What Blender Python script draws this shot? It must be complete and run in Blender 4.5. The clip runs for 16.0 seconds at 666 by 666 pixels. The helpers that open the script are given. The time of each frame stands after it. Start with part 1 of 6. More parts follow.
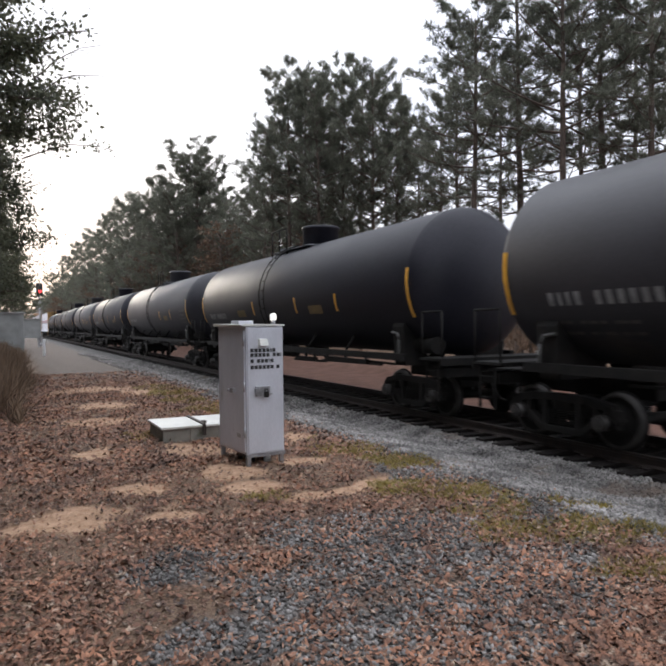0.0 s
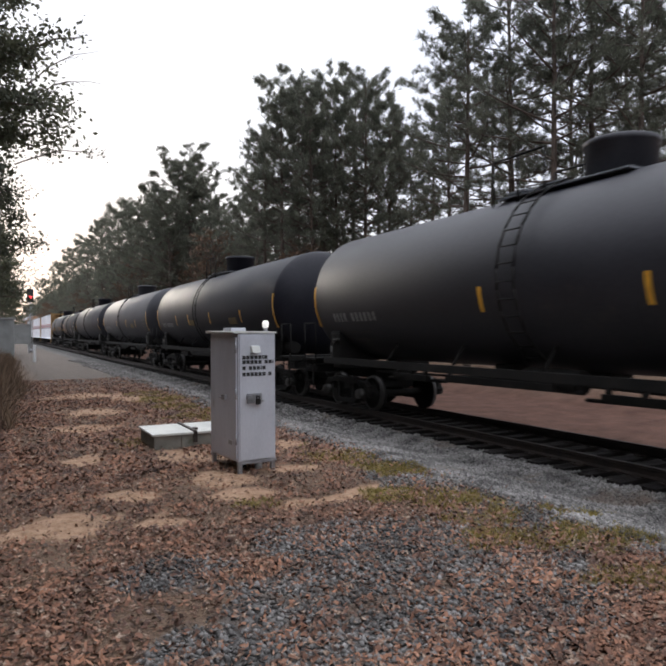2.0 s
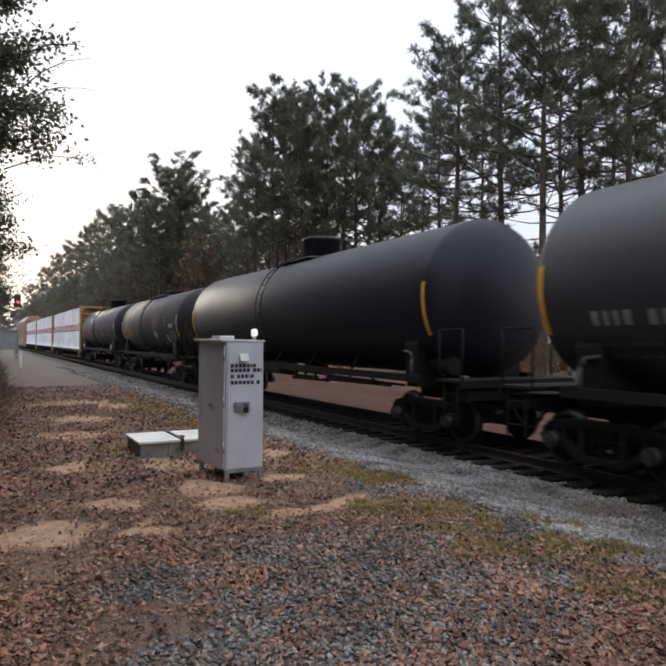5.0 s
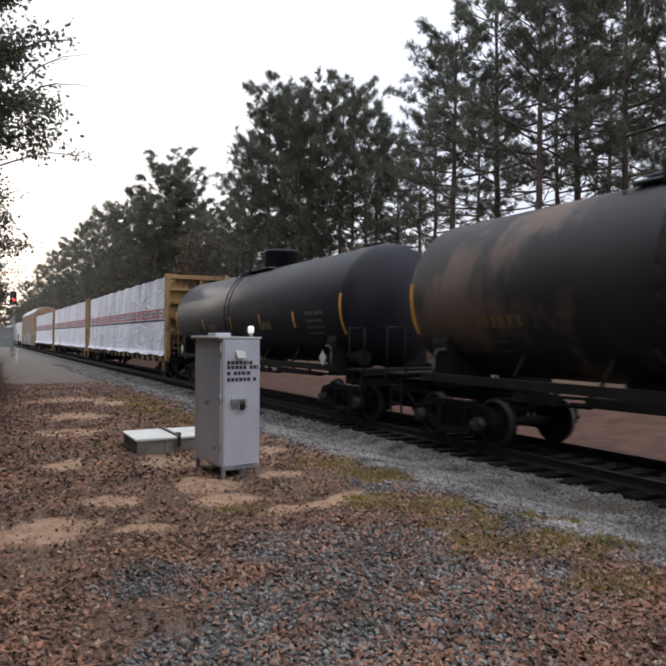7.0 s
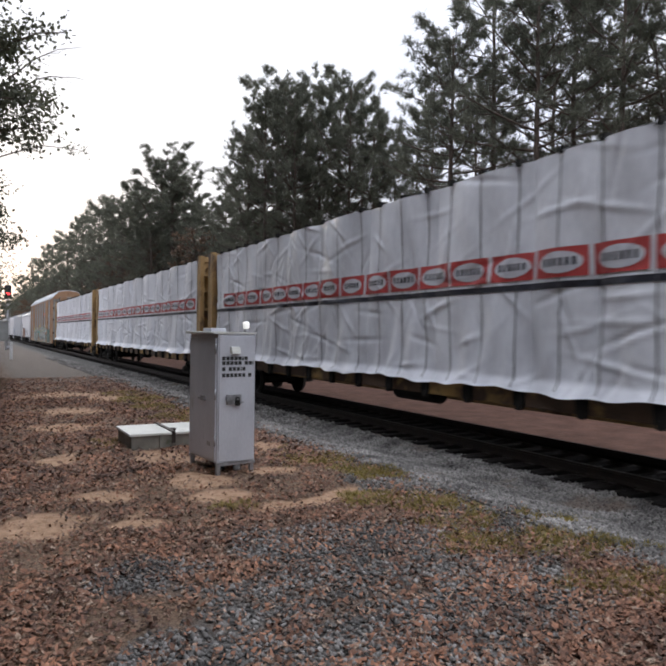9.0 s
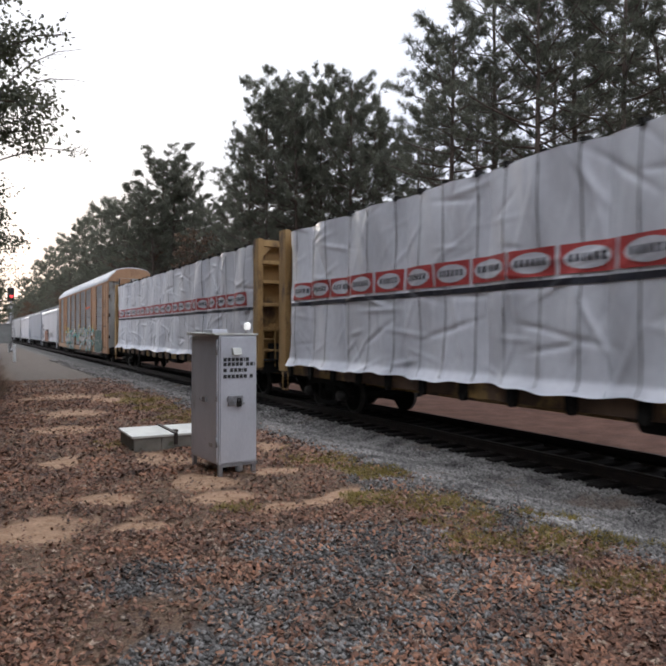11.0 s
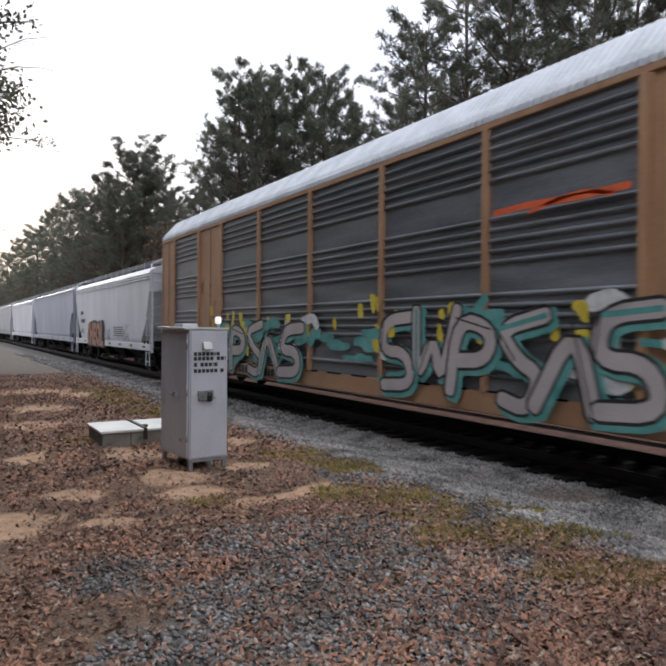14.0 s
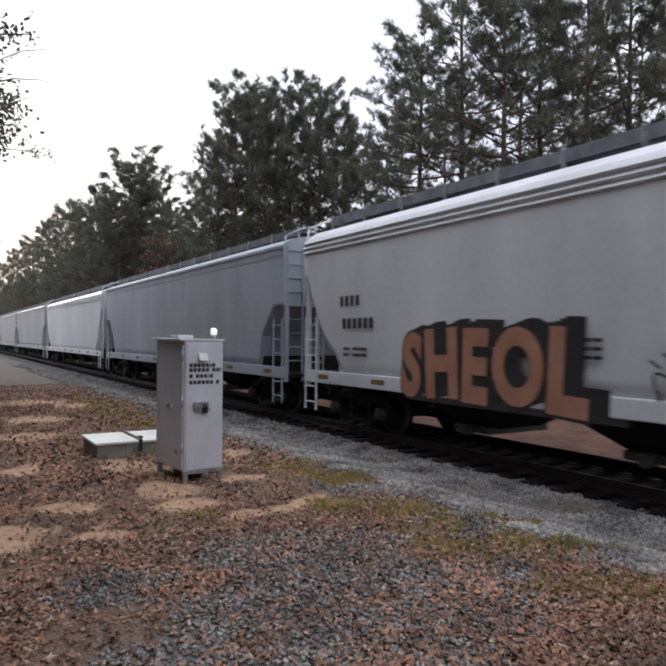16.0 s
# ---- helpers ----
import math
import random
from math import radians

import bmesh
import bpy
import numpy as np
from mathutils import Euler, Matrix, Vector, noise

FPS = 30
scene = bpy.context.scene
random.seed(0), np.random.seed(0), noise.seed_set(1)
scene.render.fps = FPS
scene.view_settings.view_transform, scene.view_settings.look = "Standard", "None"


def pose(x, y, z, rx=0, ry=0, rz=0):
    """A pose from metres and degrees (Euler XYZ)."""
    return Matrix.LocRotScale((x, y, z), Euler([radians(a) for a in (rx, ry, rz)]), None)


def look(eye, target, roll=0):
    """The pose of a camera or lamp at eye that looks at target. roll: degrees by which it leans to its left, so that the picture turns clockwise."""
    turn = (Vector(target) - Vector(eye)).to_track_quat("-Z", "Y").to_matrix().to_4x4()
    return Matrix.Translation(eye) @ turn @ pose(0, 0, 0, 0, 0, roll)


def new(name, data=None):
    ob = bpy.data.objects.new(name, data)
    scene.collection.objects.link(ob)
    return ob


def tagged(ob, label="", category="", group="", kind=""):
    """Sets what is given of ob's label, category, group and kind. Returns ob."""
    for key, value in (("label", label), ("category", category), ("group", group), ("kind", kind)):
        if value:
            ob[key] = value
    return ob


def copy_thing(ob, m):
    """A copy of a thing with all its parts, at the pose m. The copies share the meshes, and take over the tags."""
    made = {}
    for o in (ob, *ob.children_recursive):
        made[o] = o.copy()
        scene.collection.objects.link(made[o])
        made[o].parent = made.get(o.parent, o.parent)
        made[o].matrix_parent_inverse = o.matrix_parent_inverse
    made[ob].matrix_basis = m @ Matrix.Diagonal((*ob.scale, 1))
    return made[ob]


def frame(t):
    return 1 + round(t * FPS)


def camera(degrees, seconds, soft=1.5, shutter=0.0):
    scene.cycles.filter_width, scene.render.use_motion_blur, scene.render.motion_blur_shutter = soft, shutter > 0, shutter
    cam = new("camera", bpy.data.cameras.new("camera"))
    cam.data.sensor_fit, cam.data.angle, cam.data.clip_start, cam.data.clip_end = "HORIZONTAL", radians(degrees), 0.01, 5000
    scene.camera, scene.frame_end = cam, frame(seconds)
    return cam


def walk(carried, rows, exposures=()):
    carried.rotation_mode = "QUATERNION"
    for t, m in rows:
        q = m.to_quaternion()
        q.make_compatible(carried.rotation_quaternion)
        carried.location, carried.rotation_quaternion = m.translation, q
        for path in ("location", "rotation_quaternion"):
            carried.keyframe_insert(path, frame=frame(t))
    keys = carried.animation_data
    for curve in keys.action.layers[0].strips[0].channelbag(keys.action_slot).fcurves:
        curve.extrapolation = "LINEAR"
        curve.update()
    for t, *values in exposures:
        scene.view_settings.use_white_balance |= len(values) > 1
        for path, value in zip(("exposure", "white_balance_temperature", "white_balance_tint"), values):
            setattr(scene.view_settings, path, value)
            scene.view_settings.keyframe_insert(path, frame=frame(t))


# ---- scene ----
cam = camera(53.44, 16.0, 2.3, 0.18)
# seconds, place, pitch, lean, yaw of a phone held by somebody who stands still
ROWS = [
    (0.0, -0.000, 0.000, 1.700, -0.80, 0.66, -26.54),
    (0.5, -0.006, -0.006, 1.702, -0.44, 0.27, -27.20),
    (1.0, -0.008, -0.017, 1.703, -0.16, 0.01, -27.63),
    (1.5, -0.014, -0.016, 1.698, -0.04, -0.11, -27.26),
    (2.0, -0.013, -0.020, 1.700, -0.15, 0.32, -27.24),
    (2.5, -0.016, -0.027, 1.698, 0.41, 0.34, -27.21),
    (3.0, -0.016, -0.021, 1.695, 0.20, 0.21, -27.41),
    (3.5, -0.019, -0.033, 1.695, 1.03, -0.00, -27.63),
    (4.0, -0.013, -0.027, 1.698, 0.81, -0.20, -27.85),
    (6.5, -0.018, -0.035, 1.698, 0.58, -0.44, -28.49),
    (7.0, -0.015, -0.032, 1.697, 0.42, -0.35, -28.48),
    (7.5, -0.011, -0.031, 1.699, 0.37, -0.47, -28.63),
    (8.0, -0.013, -0.017, 1.701, 0.46, -0.76, -28.65),
    (8.5, -0.009, -0.014, 1.699, 0.09, -0.82, -28.80),
    (11.0, 0.024, -0.007, 1.710, -0.00, -0.14, -28.60),
    (11.5, 0.035, 0.002, 1.707, 0.10, -0.75, -29.19),
    (12.0, 0.034, 0.001, 1.713, 0.04, -0.34, -30.27),
    (12.5, 0.031, 0.005, 1.714, -0.33, -0.70, -30.51),
    (13.0, 0.035, 0.004, 1.715, -0.57, -0.70, -30.94),
    (13.5, 0.041, -0.000, 1.718, -0.76, -0.48, -30.88),
    (14.0, 0.033, -0.016, 1.709, -0.44, -0.38, -30.99),
    (14.5, 0.046, 0.000, 1.719, -0.43, -0.44, -31.33),
    (15.0, 0.046, -0.002, 1.720, -0.50, -0.80, -31.79),
    (15.5, 0.041, -0.012, 1.719, 0.31, -0.37, -31.42),
    (16.0, 0.040, -0.016, 1.720, 0.46, -0.36, -31.31)
]
walk(cam, [(t, pose(x, y, z, 90 + pitch, lean, yaw)) for t, x, y, z, pitch, lean, yaw in ROWS],
     [(0, 0.80), (0.6, 0.64), (1.6, 0.58), (4, 0.52), (8.5, 0.51), (13.2, 0.52), (13.9, 0.64), (14.6, 0.70), (15.2, 0.64), (16, 0.56)])

# ---- light: hazy overcast, low sun behind the trees beside the track ----
SUN_AZ, SUN_EL = 3.5, 9.0
world = bpy.data.worlds.new("overcast_sky")
scene.world = world
world.use_nodes = True
wn, wl = world.node_tree.nodes, world.node_tree.links
wn.clear()
sky = wn.new("ShaderNodeTexSky")
sky.sky_type, sky.sun_disc = "NISHITA", False
sky.sun_elevation, sky.sun_rotation = radians(SUN_EL), radians(SUN_AZ)
sky.dust_density, sky.air_density = 2.0, 1.0
haze = wn.new("ShaderNodeBackground")
clouds_at = wn.new("ShaderNodeTexCoord")
clouds_map = wn.new("ShaderNodeMapping")
clouds_map.inputs["Scale"].default_value = (1.0, 1.0, 2.6)
clouds = wn.new("ShaderNodeTexNoise")
clouds.inputs["Scale"].default_value, clouds.inputs["Detail"].default_value = 2.2, 3.0
cloud_ramp = wn.new("ShaderNodeValToRGB")
cloud_ramp.color_ramp.elements[0].position, cloud_ramp.color_ramp.elements[1].position = 0.3, 0.75
cloud_ramp.color_ramp.elements[0].color = (0.71, 0.745, 0.88, 1)
cloud_ramp.color_ramp.elements[1].color = (0.92, 0.95, 1.0, 1)
sky_light = wn.new("ShaderNodeBackground")
sky_light.inputs["Strength"].default_value = 0.008
both, wout = wn.new("ShaderNodeAddShader"), wn.new("ShaderNodeOutputWorld")
# an overcast sky is brighter towards the zenith
height_of, square, rise = wn.new("ShaderNodeSeparateXYZ"), wn.new("ShaderNodeMath"), wn.new("ShaderNodeMath")
square.operation, rise.operation = "MULTIPLY", "MULTIPLY_ADD"
rise.inputs[1].default_value, rise.inputs[2].default_value = 1.1, 0.76
wl.new(clouds_at.outputs["Generated"], height_of.inputs["Vector"])
wl.new(height_of.outputs["Z"], square.inputs[0])
wl.new(height_of.outputs["Z"], square.inputs[1])
wl.new(square.outputs[0], rise.inputs[0])
wl.new(rise.outputs[0], haze.inputs["Strength"])
wl.new(clouds_at.outputs["Generated"], clouds_map.inputs["Vector"])
wl.new(clouds_map.outputs["Vector"], clouds.inputs["Vector"])
wl.new(clouds.outputs["Fac"], cloud_ramp.inputs["Fac"])
wl.new(cloud_ramp.outputs["Color"], haze.inputs["Color"])
wl.new(sky.outputs["Color"], sky_light.inputs["Color"])
wl.new(haze.outputs["Background"], both.inputs[0])
wl.new(sky_light.outputs["Background"], both.inputs[1])
wl.new(both.outputs["Shader"], wout.inputs["Surface"])
sun = new("sun", bpy.data.lights.new("sun", "SUN"))
sun.data.energy, sun.data.angle, sun.data.color = 0.45, radians(10), (1.0, 0.90, 0.78)
sun_way = Vector((math.sin(radians(SUN_AZ)) * math.cos(radians(SUN_EL)), math.cos(radians(SUN_AZ)) * math.cos(radians(SUN_EL)), math.sin(radians(SUN_EL))))
sun.matrix_world = look(tuple(sun_way * 300), (0, 0, 0))


# ---- materials ----
def mat(name, dark, light, scale=2.0, rough=0.6, metal=0.0, bump=0.15, fine=35.0, stain=None, stain_at=0.62, stain_scale=0.7, stretch=(1, 1, 1), vary=0.0, island=False, glow=None, spec=0.5, thin=0.0):
    """Two colours mixed by coarse and fine noise in the thing's own space, with a stain, relief and uneven gloss."""
    m = bpy.data.materials.new(name)
    m.use_nodes = True
    n, l = m.node_tree.nodes, m.node_tree.links
    b = n["Principled BSDF"]
    at, mp = n.new("ShaderNodeTexCoord"), n.new("ShaderNodeMapping")
    mp.inputs["Scale"].default_value = stretch
    l.new(at.outputs["Object"], mp.inputs["Vector"])
    big, small = n.new("ShaderNodeTexNoise"), n.new("ShaderNodeTexNoise")
    big.inputs["Scale"].default_value, big.inputs["Detail"].default_value = scale, 6.0
    small.inputs["Scale"].default_value, small.inputs["Detail"].default_value = fine, 4.0
    for t in (big, small):
        l.new(mp.outputs["Vector"], t.inputs["Vector"])
    add = n.new("ShaderNodeMath")
    add.operation = "MULTIPLY_ADD"
    l.new(small.outputs["Fac"], add.inputs[0])
    add.inputs[1].default_value = 0.45
    l.new(big.outputs["Fac"], add.inputs[2])
    ramp = n.new("ShaderNodeValToRGB")
    ramp.color_ramp.elements[0].position, ramp.color_ramp.elements[1].position = 0.5, 0.95
    ramp.color_ramp.elements[0].color, ramp.color_ramp.elements[1].color = (*dark, 1), (*light, 1)
    l.new(add.outputs[0], ramp.inputs["Fac"])
    col = ramp.outputs["Color"]
    if vary or island:
        rnd = n.new("ShaderNodeNewGeometry" if island else "ShaderNodeObjectInfo")
        hue = n.new("ShaderNodeHueSaturation")
        span = n.new("ShaderNodeMapRange")
        span.inputs["To Min"].default_value, span.inputs["To Max"].default_value = 1 - vary, 1 + vary
        l.new(rnd.outputs["Random Per Island" if island else "Random"], span.inputs["Value"])
        l.new(span.outputs["Result"], hue.inputs["Value"])
        l.new(col, hue.inputs["Color"])
        col = hue.outputs["Color"]
    if stain:
        st, sr, mx = n.new("ShaderNodeTexNoise"), n.new("ShaderNodeValToRGB"), n.new("ShaderNodeMix")
        st.inputs["Scale"].default_value, st.inputs["Detail"].default_value, st.inputs["Roughness"].default_value = stain_scale, 8.0, 0.65
        l.new(mp.outputs["Vector"], st.inputs["Vector"])
        sr.color_ramp.elements[0].position, sr.color_ramp.elements[1].position = stain_at, stain_at + 0.1
        l.new(st.outputs["Fac"], sr.inputs["Fac"])
        mx.data_type = "RGBA"
        l.new(sr.outputs["Color"], mx.inputs["Factor"])
        l.new(col, mx.inputs["A"])
        mx.inputs["B"].default_value = (*stain, 1)
        col = mx.outputs["Result"]
    l.new(col, b.inputs["Base Color"])
    b.inputs["Metallic"].default_value = metal
    b.inputs["Specular IOR Level"].default_value = spec
    rr = n.new("ShaderNodeMapRange")
    rr.inputs["To Min"].default_value, rr.inputs["To Max"].default_value = max(rough - 0.12, 0.03), min(rough + 0.12, 1)
    l.new(big.outputs["Fac"], rr.inputs["Value"])
    l.new(rr.outputs["Result"], b.inputs["Roughness"])
    if bump:
        bp = n.new("ShaderNodeBump")
        bp.inputs["Strength"].default_value, bp.inputs["Distance"].default_value = bump, 0.01
        l.new(small.outputs["Fac"], bp.inputs["Height"])
        l.new(bp.outputs["Normal"], b.inputs["Normal"])
    if thin:
        tr, mx, out = n.new("ShaderNodeBsdfTranslucent"), n.new("ShaderNodeMixShader"), n["Material Output"]
        l.new(col, tr.inputs["Color"])
        mx.inputs["Fac"].default_value = thin
        l.new(b.outputs["BSDF"], mx.inputs[1])
        l.new(tr.outputs["BSDF"], mx.inputs[2])
        l.new(mx.outputs["Shader"], out.inputs["Surface"])
    if glow:
        b.inputs["Emission Color"].default_value, b.inputs["Emission Strength"].default_value = (*glow[:3], 1), glow[3]
    return m


TANK_BLACK = mat("tank_black_paint", (0.0085, 0.0085, 0.013), (0.020, 0.0195, 0.027), 0.8, 0.50, 0, 0.04, 18, (0.026, 0.022, 0.021), 0.58, 0.6, (1, 0.5, 1), spec=0.24)
TANK_GREY = mat("tank_faded_black_paint", (0.020, 0.020, 0.025), (0.038, 0.037, 0.044), 0.8, 0.50, 0, 0.04, 18, (0.060, 0.052, 0.048), 0.60, 0.6, (1, 0.5, 1), spec=0.42)
TANK_RUST = mat("tank_black_paint_with_mud", (0.011, 0.011, 0.013), (0.028, 0.025, 0.026), 0.8, 0.6, 0, 0.08, 20, (0.115, 0.078, 0.060), 0.515, 0.55, (1, 1, 0.45), spec=0.3)
# grime of the running gear; also the painted shade inside the hopper ends
RUNNING = mat("underframe_grime_and_shade", (0.005, 0.005, 0.005), (0.018, 0.016, 0.014), 3, 0.8, 0.0, 0.3, 40, spec=0.25)
STEEL = mat("worn_wheel_steel", (0.022, 0.020, 0.019), (0.07, 0.064, 0.06), 6, 0.5, 0.3, 0.1, 60)
YELLOW = mat("reflective_yellow_tape", (0.62, 0.30, 0.03), (0.85, 0.45, 0.05), 8, 0.4, 0, 0.02, 60)
STENCIL = mat("grey_white_stencil_paint", (0.15, 0.15, 0.155), (0.33, 0.33, 0.33), 6, 0.6, 0, 0.0, 40)
STENCIL_DIM = mat("dirty_stencil_paint", (0.045, 0.045, 0.043), (0.11, 0.105, 0.10), 6, 0.7, 0, 0.0, 40)
OCHRE = mat("ochre_label", (0.10, 0.068, 0.022), (0.19, 0.128, 0.04), 8, 0.6, 0, 0.0, 40)
PLACARD = mat("white_placard", (0.5, 0.5, 0.5), (0.75, 0.75, 0.75), 9, 0.5, 0, 0.0, 40)
BEAM_YELLOW = mat("weathered_tan_yellow_paint", (0.26, 0.15, 0.05), (0.46, 0.29, 0.12), 1.5, 0.6, 0, 0.2, 30, (0.085, 0.047, 0.030), 0.51, 1.0, (1, 1, 0.5))
BEAM_RUST = mat("rusted_sill_with_yellow_remains", (0.055, 0.034, 0.024), (0.15, 0.09, 0.055), 2.5, 0.75, 0, 0.3, 30, (0.42, 0.26, 0.09), 0.50, 0.8)
WRAP = mat("white_woven_lumber_wrap", (0.58, 0.59, 0.64), (0.78, 0.79, 0.84), 0.9, 0.38, 0, 0.25, 9, None, 0.6, 1, (1, 1, 0.5), 0.08)
WRAP_RED = mat("red_print_on_wrap", (0.36, 0.045, 0.045), (0.50, 0.075, 0.07), 3, 0.5, 0, 0.1, 14)
WRAP_WHITE = mat("white_print_on_wrap", (0.5, 0.5, 0.55), (0.66, 0.66, 0.70), 3, 0.5, 0, 0.1, 14)
WRAP_BLACK = mat("black_print_on_wrap", (0.012, 0.013, 0.02), (0.035, 0.036, 0.05), 3, 0.5, 0, 0.1, 14)
STRAP = mat("dark_grey_strap", (0.09, 0.09, 0.10), (0.17, 0.17, 0.18), 6, 0.5, 0.0, 0.1, 40)
LUMBER = mat("stacked_sawn_lumber", (0.34, 0.22, 0.11), (0.55, 0.40, 0.22), 3, 0.7, 0, 0.3, 22, stretch=(4, 0.4, 4))
RACK_YELLOW = mat("faded_orange_panel_paint", (0.33, 0.178, 0.097), (0.47, 0.28, 0.16), 1.3, 0.55, 0, 0.12, 30, (0.215, 0.115, 0.07), 0.575, 1.3, (1, 1, 0.6), 0.06)
RACK_SCREEN = mat("galvanised_screen", (0.10, 0.107, 0.12), (0.24, 0.25, 0.268), 1.6, 0.40, 0.25, 0.1, 30, (0.12, 0.11, 0.10), 0.6, 0.9, (1, 0.6, 2.0), 0.18)
RACK_ROOF = mat("galvanised_roof", (0.36, 0.38, 0.41), (0.56, 0.58, 0.61), 1.6, 0.45, 0.2, 0.08, 30, (0.30, 0.27, 0.24), 0.64, 0.8)
RACK_WHITE = mat("dirty_white_end_door", (0.26, 0.255, 0.24), (0.44, 0.43, 0.41), 1.2, 0.55, 0, 0.08, 30, (0.15, 0.12, 0.09), 0.56, 1.3, (1, 1, 0.4))
HOP_WHITE = mat("off_white_hopper_paint", (0.50, 0.50, 0.53), (0.67, 0.67, 0.70), 0.7, 0.5, 0, 0.05, 26, (0.33, 0.31, 0.29), 0.66, 0.8, (1, 1, 0.35))
HOP_BLUE = mat("blue_grey_hopper_paint", (0.25, 0.275, 0.32), (0.385, 0.41, 0.465), 0.7, 0.5, 0, 0.05, 26, (0.2, 0.2, 0.2), 0.64, 0.8, (1, 1, 0.35))
HOP_GREY = mat("light_grey_hopper_paint", (0.28, 0.29, 0.31), (0.44, 0.45, 0.47), 0.7, 0.5, 0, 0.05, 26, (0.2, 0.12, 0.07), 0.68, 0.8, (1, 1, 0.35))
GRATE = mat("galvanised_grating", (0.10, 0.11, 0.12), (0.22, 0.23, 0.25), 5, 0.6, 0.3, 0.3, 60)
SPRAY_PINK = mat("spray_paint_pale_pink", (0.38, 0.335, 0.33), (0.54, 0.48, 0.465), 1.5, 0.55, 0, 0.0, 30)
SPRAY_BLACK = mat("spray_paint_black", (0.01, 0.01, 0.012), (0.035, 0.03, 0.03), 3, 0.55, 0, 0.0, 30)
SPRAY_TEAL = mat("spray_paint_teal", (0.06, 0.24, 0.22), (0.16, 0.42, 0.40), 3, 0.55, 0, 0.0, 30)
SPRAY_GREEN = mat("spray_paint_dark_green", (0.015, 0.055, 0.045), (0.035, 0.11, 0.085), 2, 0.55, 0, 0.0, 30)
SPRAY_YELLOW = mat("spray_paint_yellow", (0.55, 0.42, 0.04), (0.75, 0.6, 0.08), 3, 0.55, 0, 0.0, 30)
SPRAY_RED = mat("spray_paint_orange_red", (0.62, 0.09, 0.03), (0.80, 0.16, 0.05), 3, 0.55, 0, 0.0, 30)
SPRAY_RUST = mat("spray_paint_rust_orange", (0.28, 0.125, 0.08), (0.43, 0.21, 0.135), 2, 0.55, 0, 0.0, 30)
CASE_PAINT = mat("silver_grey_case_paint", (0.50, 0.51, 0.55), (0.64, 0.65, 0.69), 2.5, 0.42, 0.30, 0.04, 50, (0.33, 0.31, 0.29), 0.66, 2.2, (1, 1, 0.4))
CASE_METAL = mat("galvanised_fittings", (0.22, 0.22, 0.23), (0.45, 0.45, 0.46), 8, 0.4, 0.6, 0.1, 60)
CONCRETE = mat("weathered_concrete", (0.13, 0.12, 0.10), (0.25, 0.235, 0.20), 4, 0.85, 0, 0.4, 60, (0.12, 0.12, 0.085), 0.6, 3)
LID = mat("pale_painted_lid", (0.50, 0.50, 0.46), (0.68, 0.68, 0.63), 3, 0.6, 0, 0.1, 50, (0.30, 0.28, 0.22), 0.62, 3)
LETTER = mat("black_lettering", (0.012, 0.012, 0.014), (0.03, 0.03, 0.03), 8, 0.5, 0, 0.0, 40)
RAIL_STEEL = mat("rusty_rail", (0.016, 0.012, 0.011), (0.042, 0.029, 0.023), 5, 0.65, 0.2, 0.2, 50)
TIE_WOOD = mat("creosoted_tie", (0.006, 0.005, 0.005), (0.026, 0.021, 0.018), 4, 0.9, 0, 0.5, 40, None, 0.6, 1, (0.5, 4, 4), 0.3, spec=0.2)
BARK = mat("pine_bark", (0.045, 0.035, 0.030), (0.13, 0.095, 0.075), 6, 0.95, 0, 0.6, 20, None, 0.6, 1, (1, 1, 0.35))
NEEDLES = mat("pine_needles", (0.104, 0.112, 0.087), (0.175, 0.178, 0.137), 0.5, 0.6, 0, 0.0, 9, None, 0.6, 1, (1, 1, 1), 0.4, True, thin=0.58)
NEEDLES_DRY = mat("russet_leaves", (0.095, 0.064, 0.044), (0.19, 0.120, 0.076), 0.5, 0.8, 0, 0.0, 9, None, 0.6, 1, (1, 1, 1), 0.35, True, thin=0.35)
LEAVES = mat("broad_leaves", (0.060, 0.068, 0.045), (0.12, 0.122, 0.075), 0.6, 0.5, 0, 0.0, 9, None, 0.6, 1, (1, 1, 1), 0.4, True, thin=0.5)
DEAD_LEAF = mat("fallen_leaves", (0.055, 0.024, 0.015), (0.265, 0.125, 0.072), 1.6, 0.75, 0, 0.0, 9, (0.40, 0.30, 0.22), 0.55, 14, (1, 1, 1), 0.8, True)
STONE = mat("crushed_granite", (0.062, 0.058, 0.055), (0.27, 0.256, 0.242), 1.5, 0.9, 0, 0.3, 60, (0.15, 0.117, 0.095), 0.58, 0.8, (1, 1, 1), 0.55, True, spec=0.15)
GRASS = mat("winter_grass", (0.15, 0.125, 0.030), (0.34, 0.265, 0.070), 1.5, 0.8, 0, 0.0, 9, None, 0.6, 1, (1, 1, 1), 0.35, True)
STRAW = mat("dry_brush", (0.085, 0.055, 0.035), (0.20, 0.135, 0.085), 1.5, 0.85, 0, 0.0, 9, None, 0.6, 1, (1, 1, 1), 0.35, True)
BLACK_STEEL = mat("black_signal_steel", (0.012, 0.012, 0.013), (0.03, 0.03, 0.032), 4, 0.5, 0.2, 0.1, 40)
RED_LAMP = mat("red_signal_lens", (0.5, 0.01, 0.01), (0.7, 0.02, 0.02), 4, 0.2, 0, 0.0, 40, glow=(1.0, 0.05, 0.06, 2.5))
LAMP_GLASS = mat("frosted_lamp_glass", (0.8, 0.8, 0.8), (0.9, 0.9, 0.9), 4, 0.2, 0, 0.0, 40, glow=(1.0, 0.97, 0.9, 0.35))
HULL = mat("grey_bungalow_paint", (0.19, 0.195, 0.19), (0.30, 0.305, 0.30), 2, 0.55, 0, 0.05, 40)


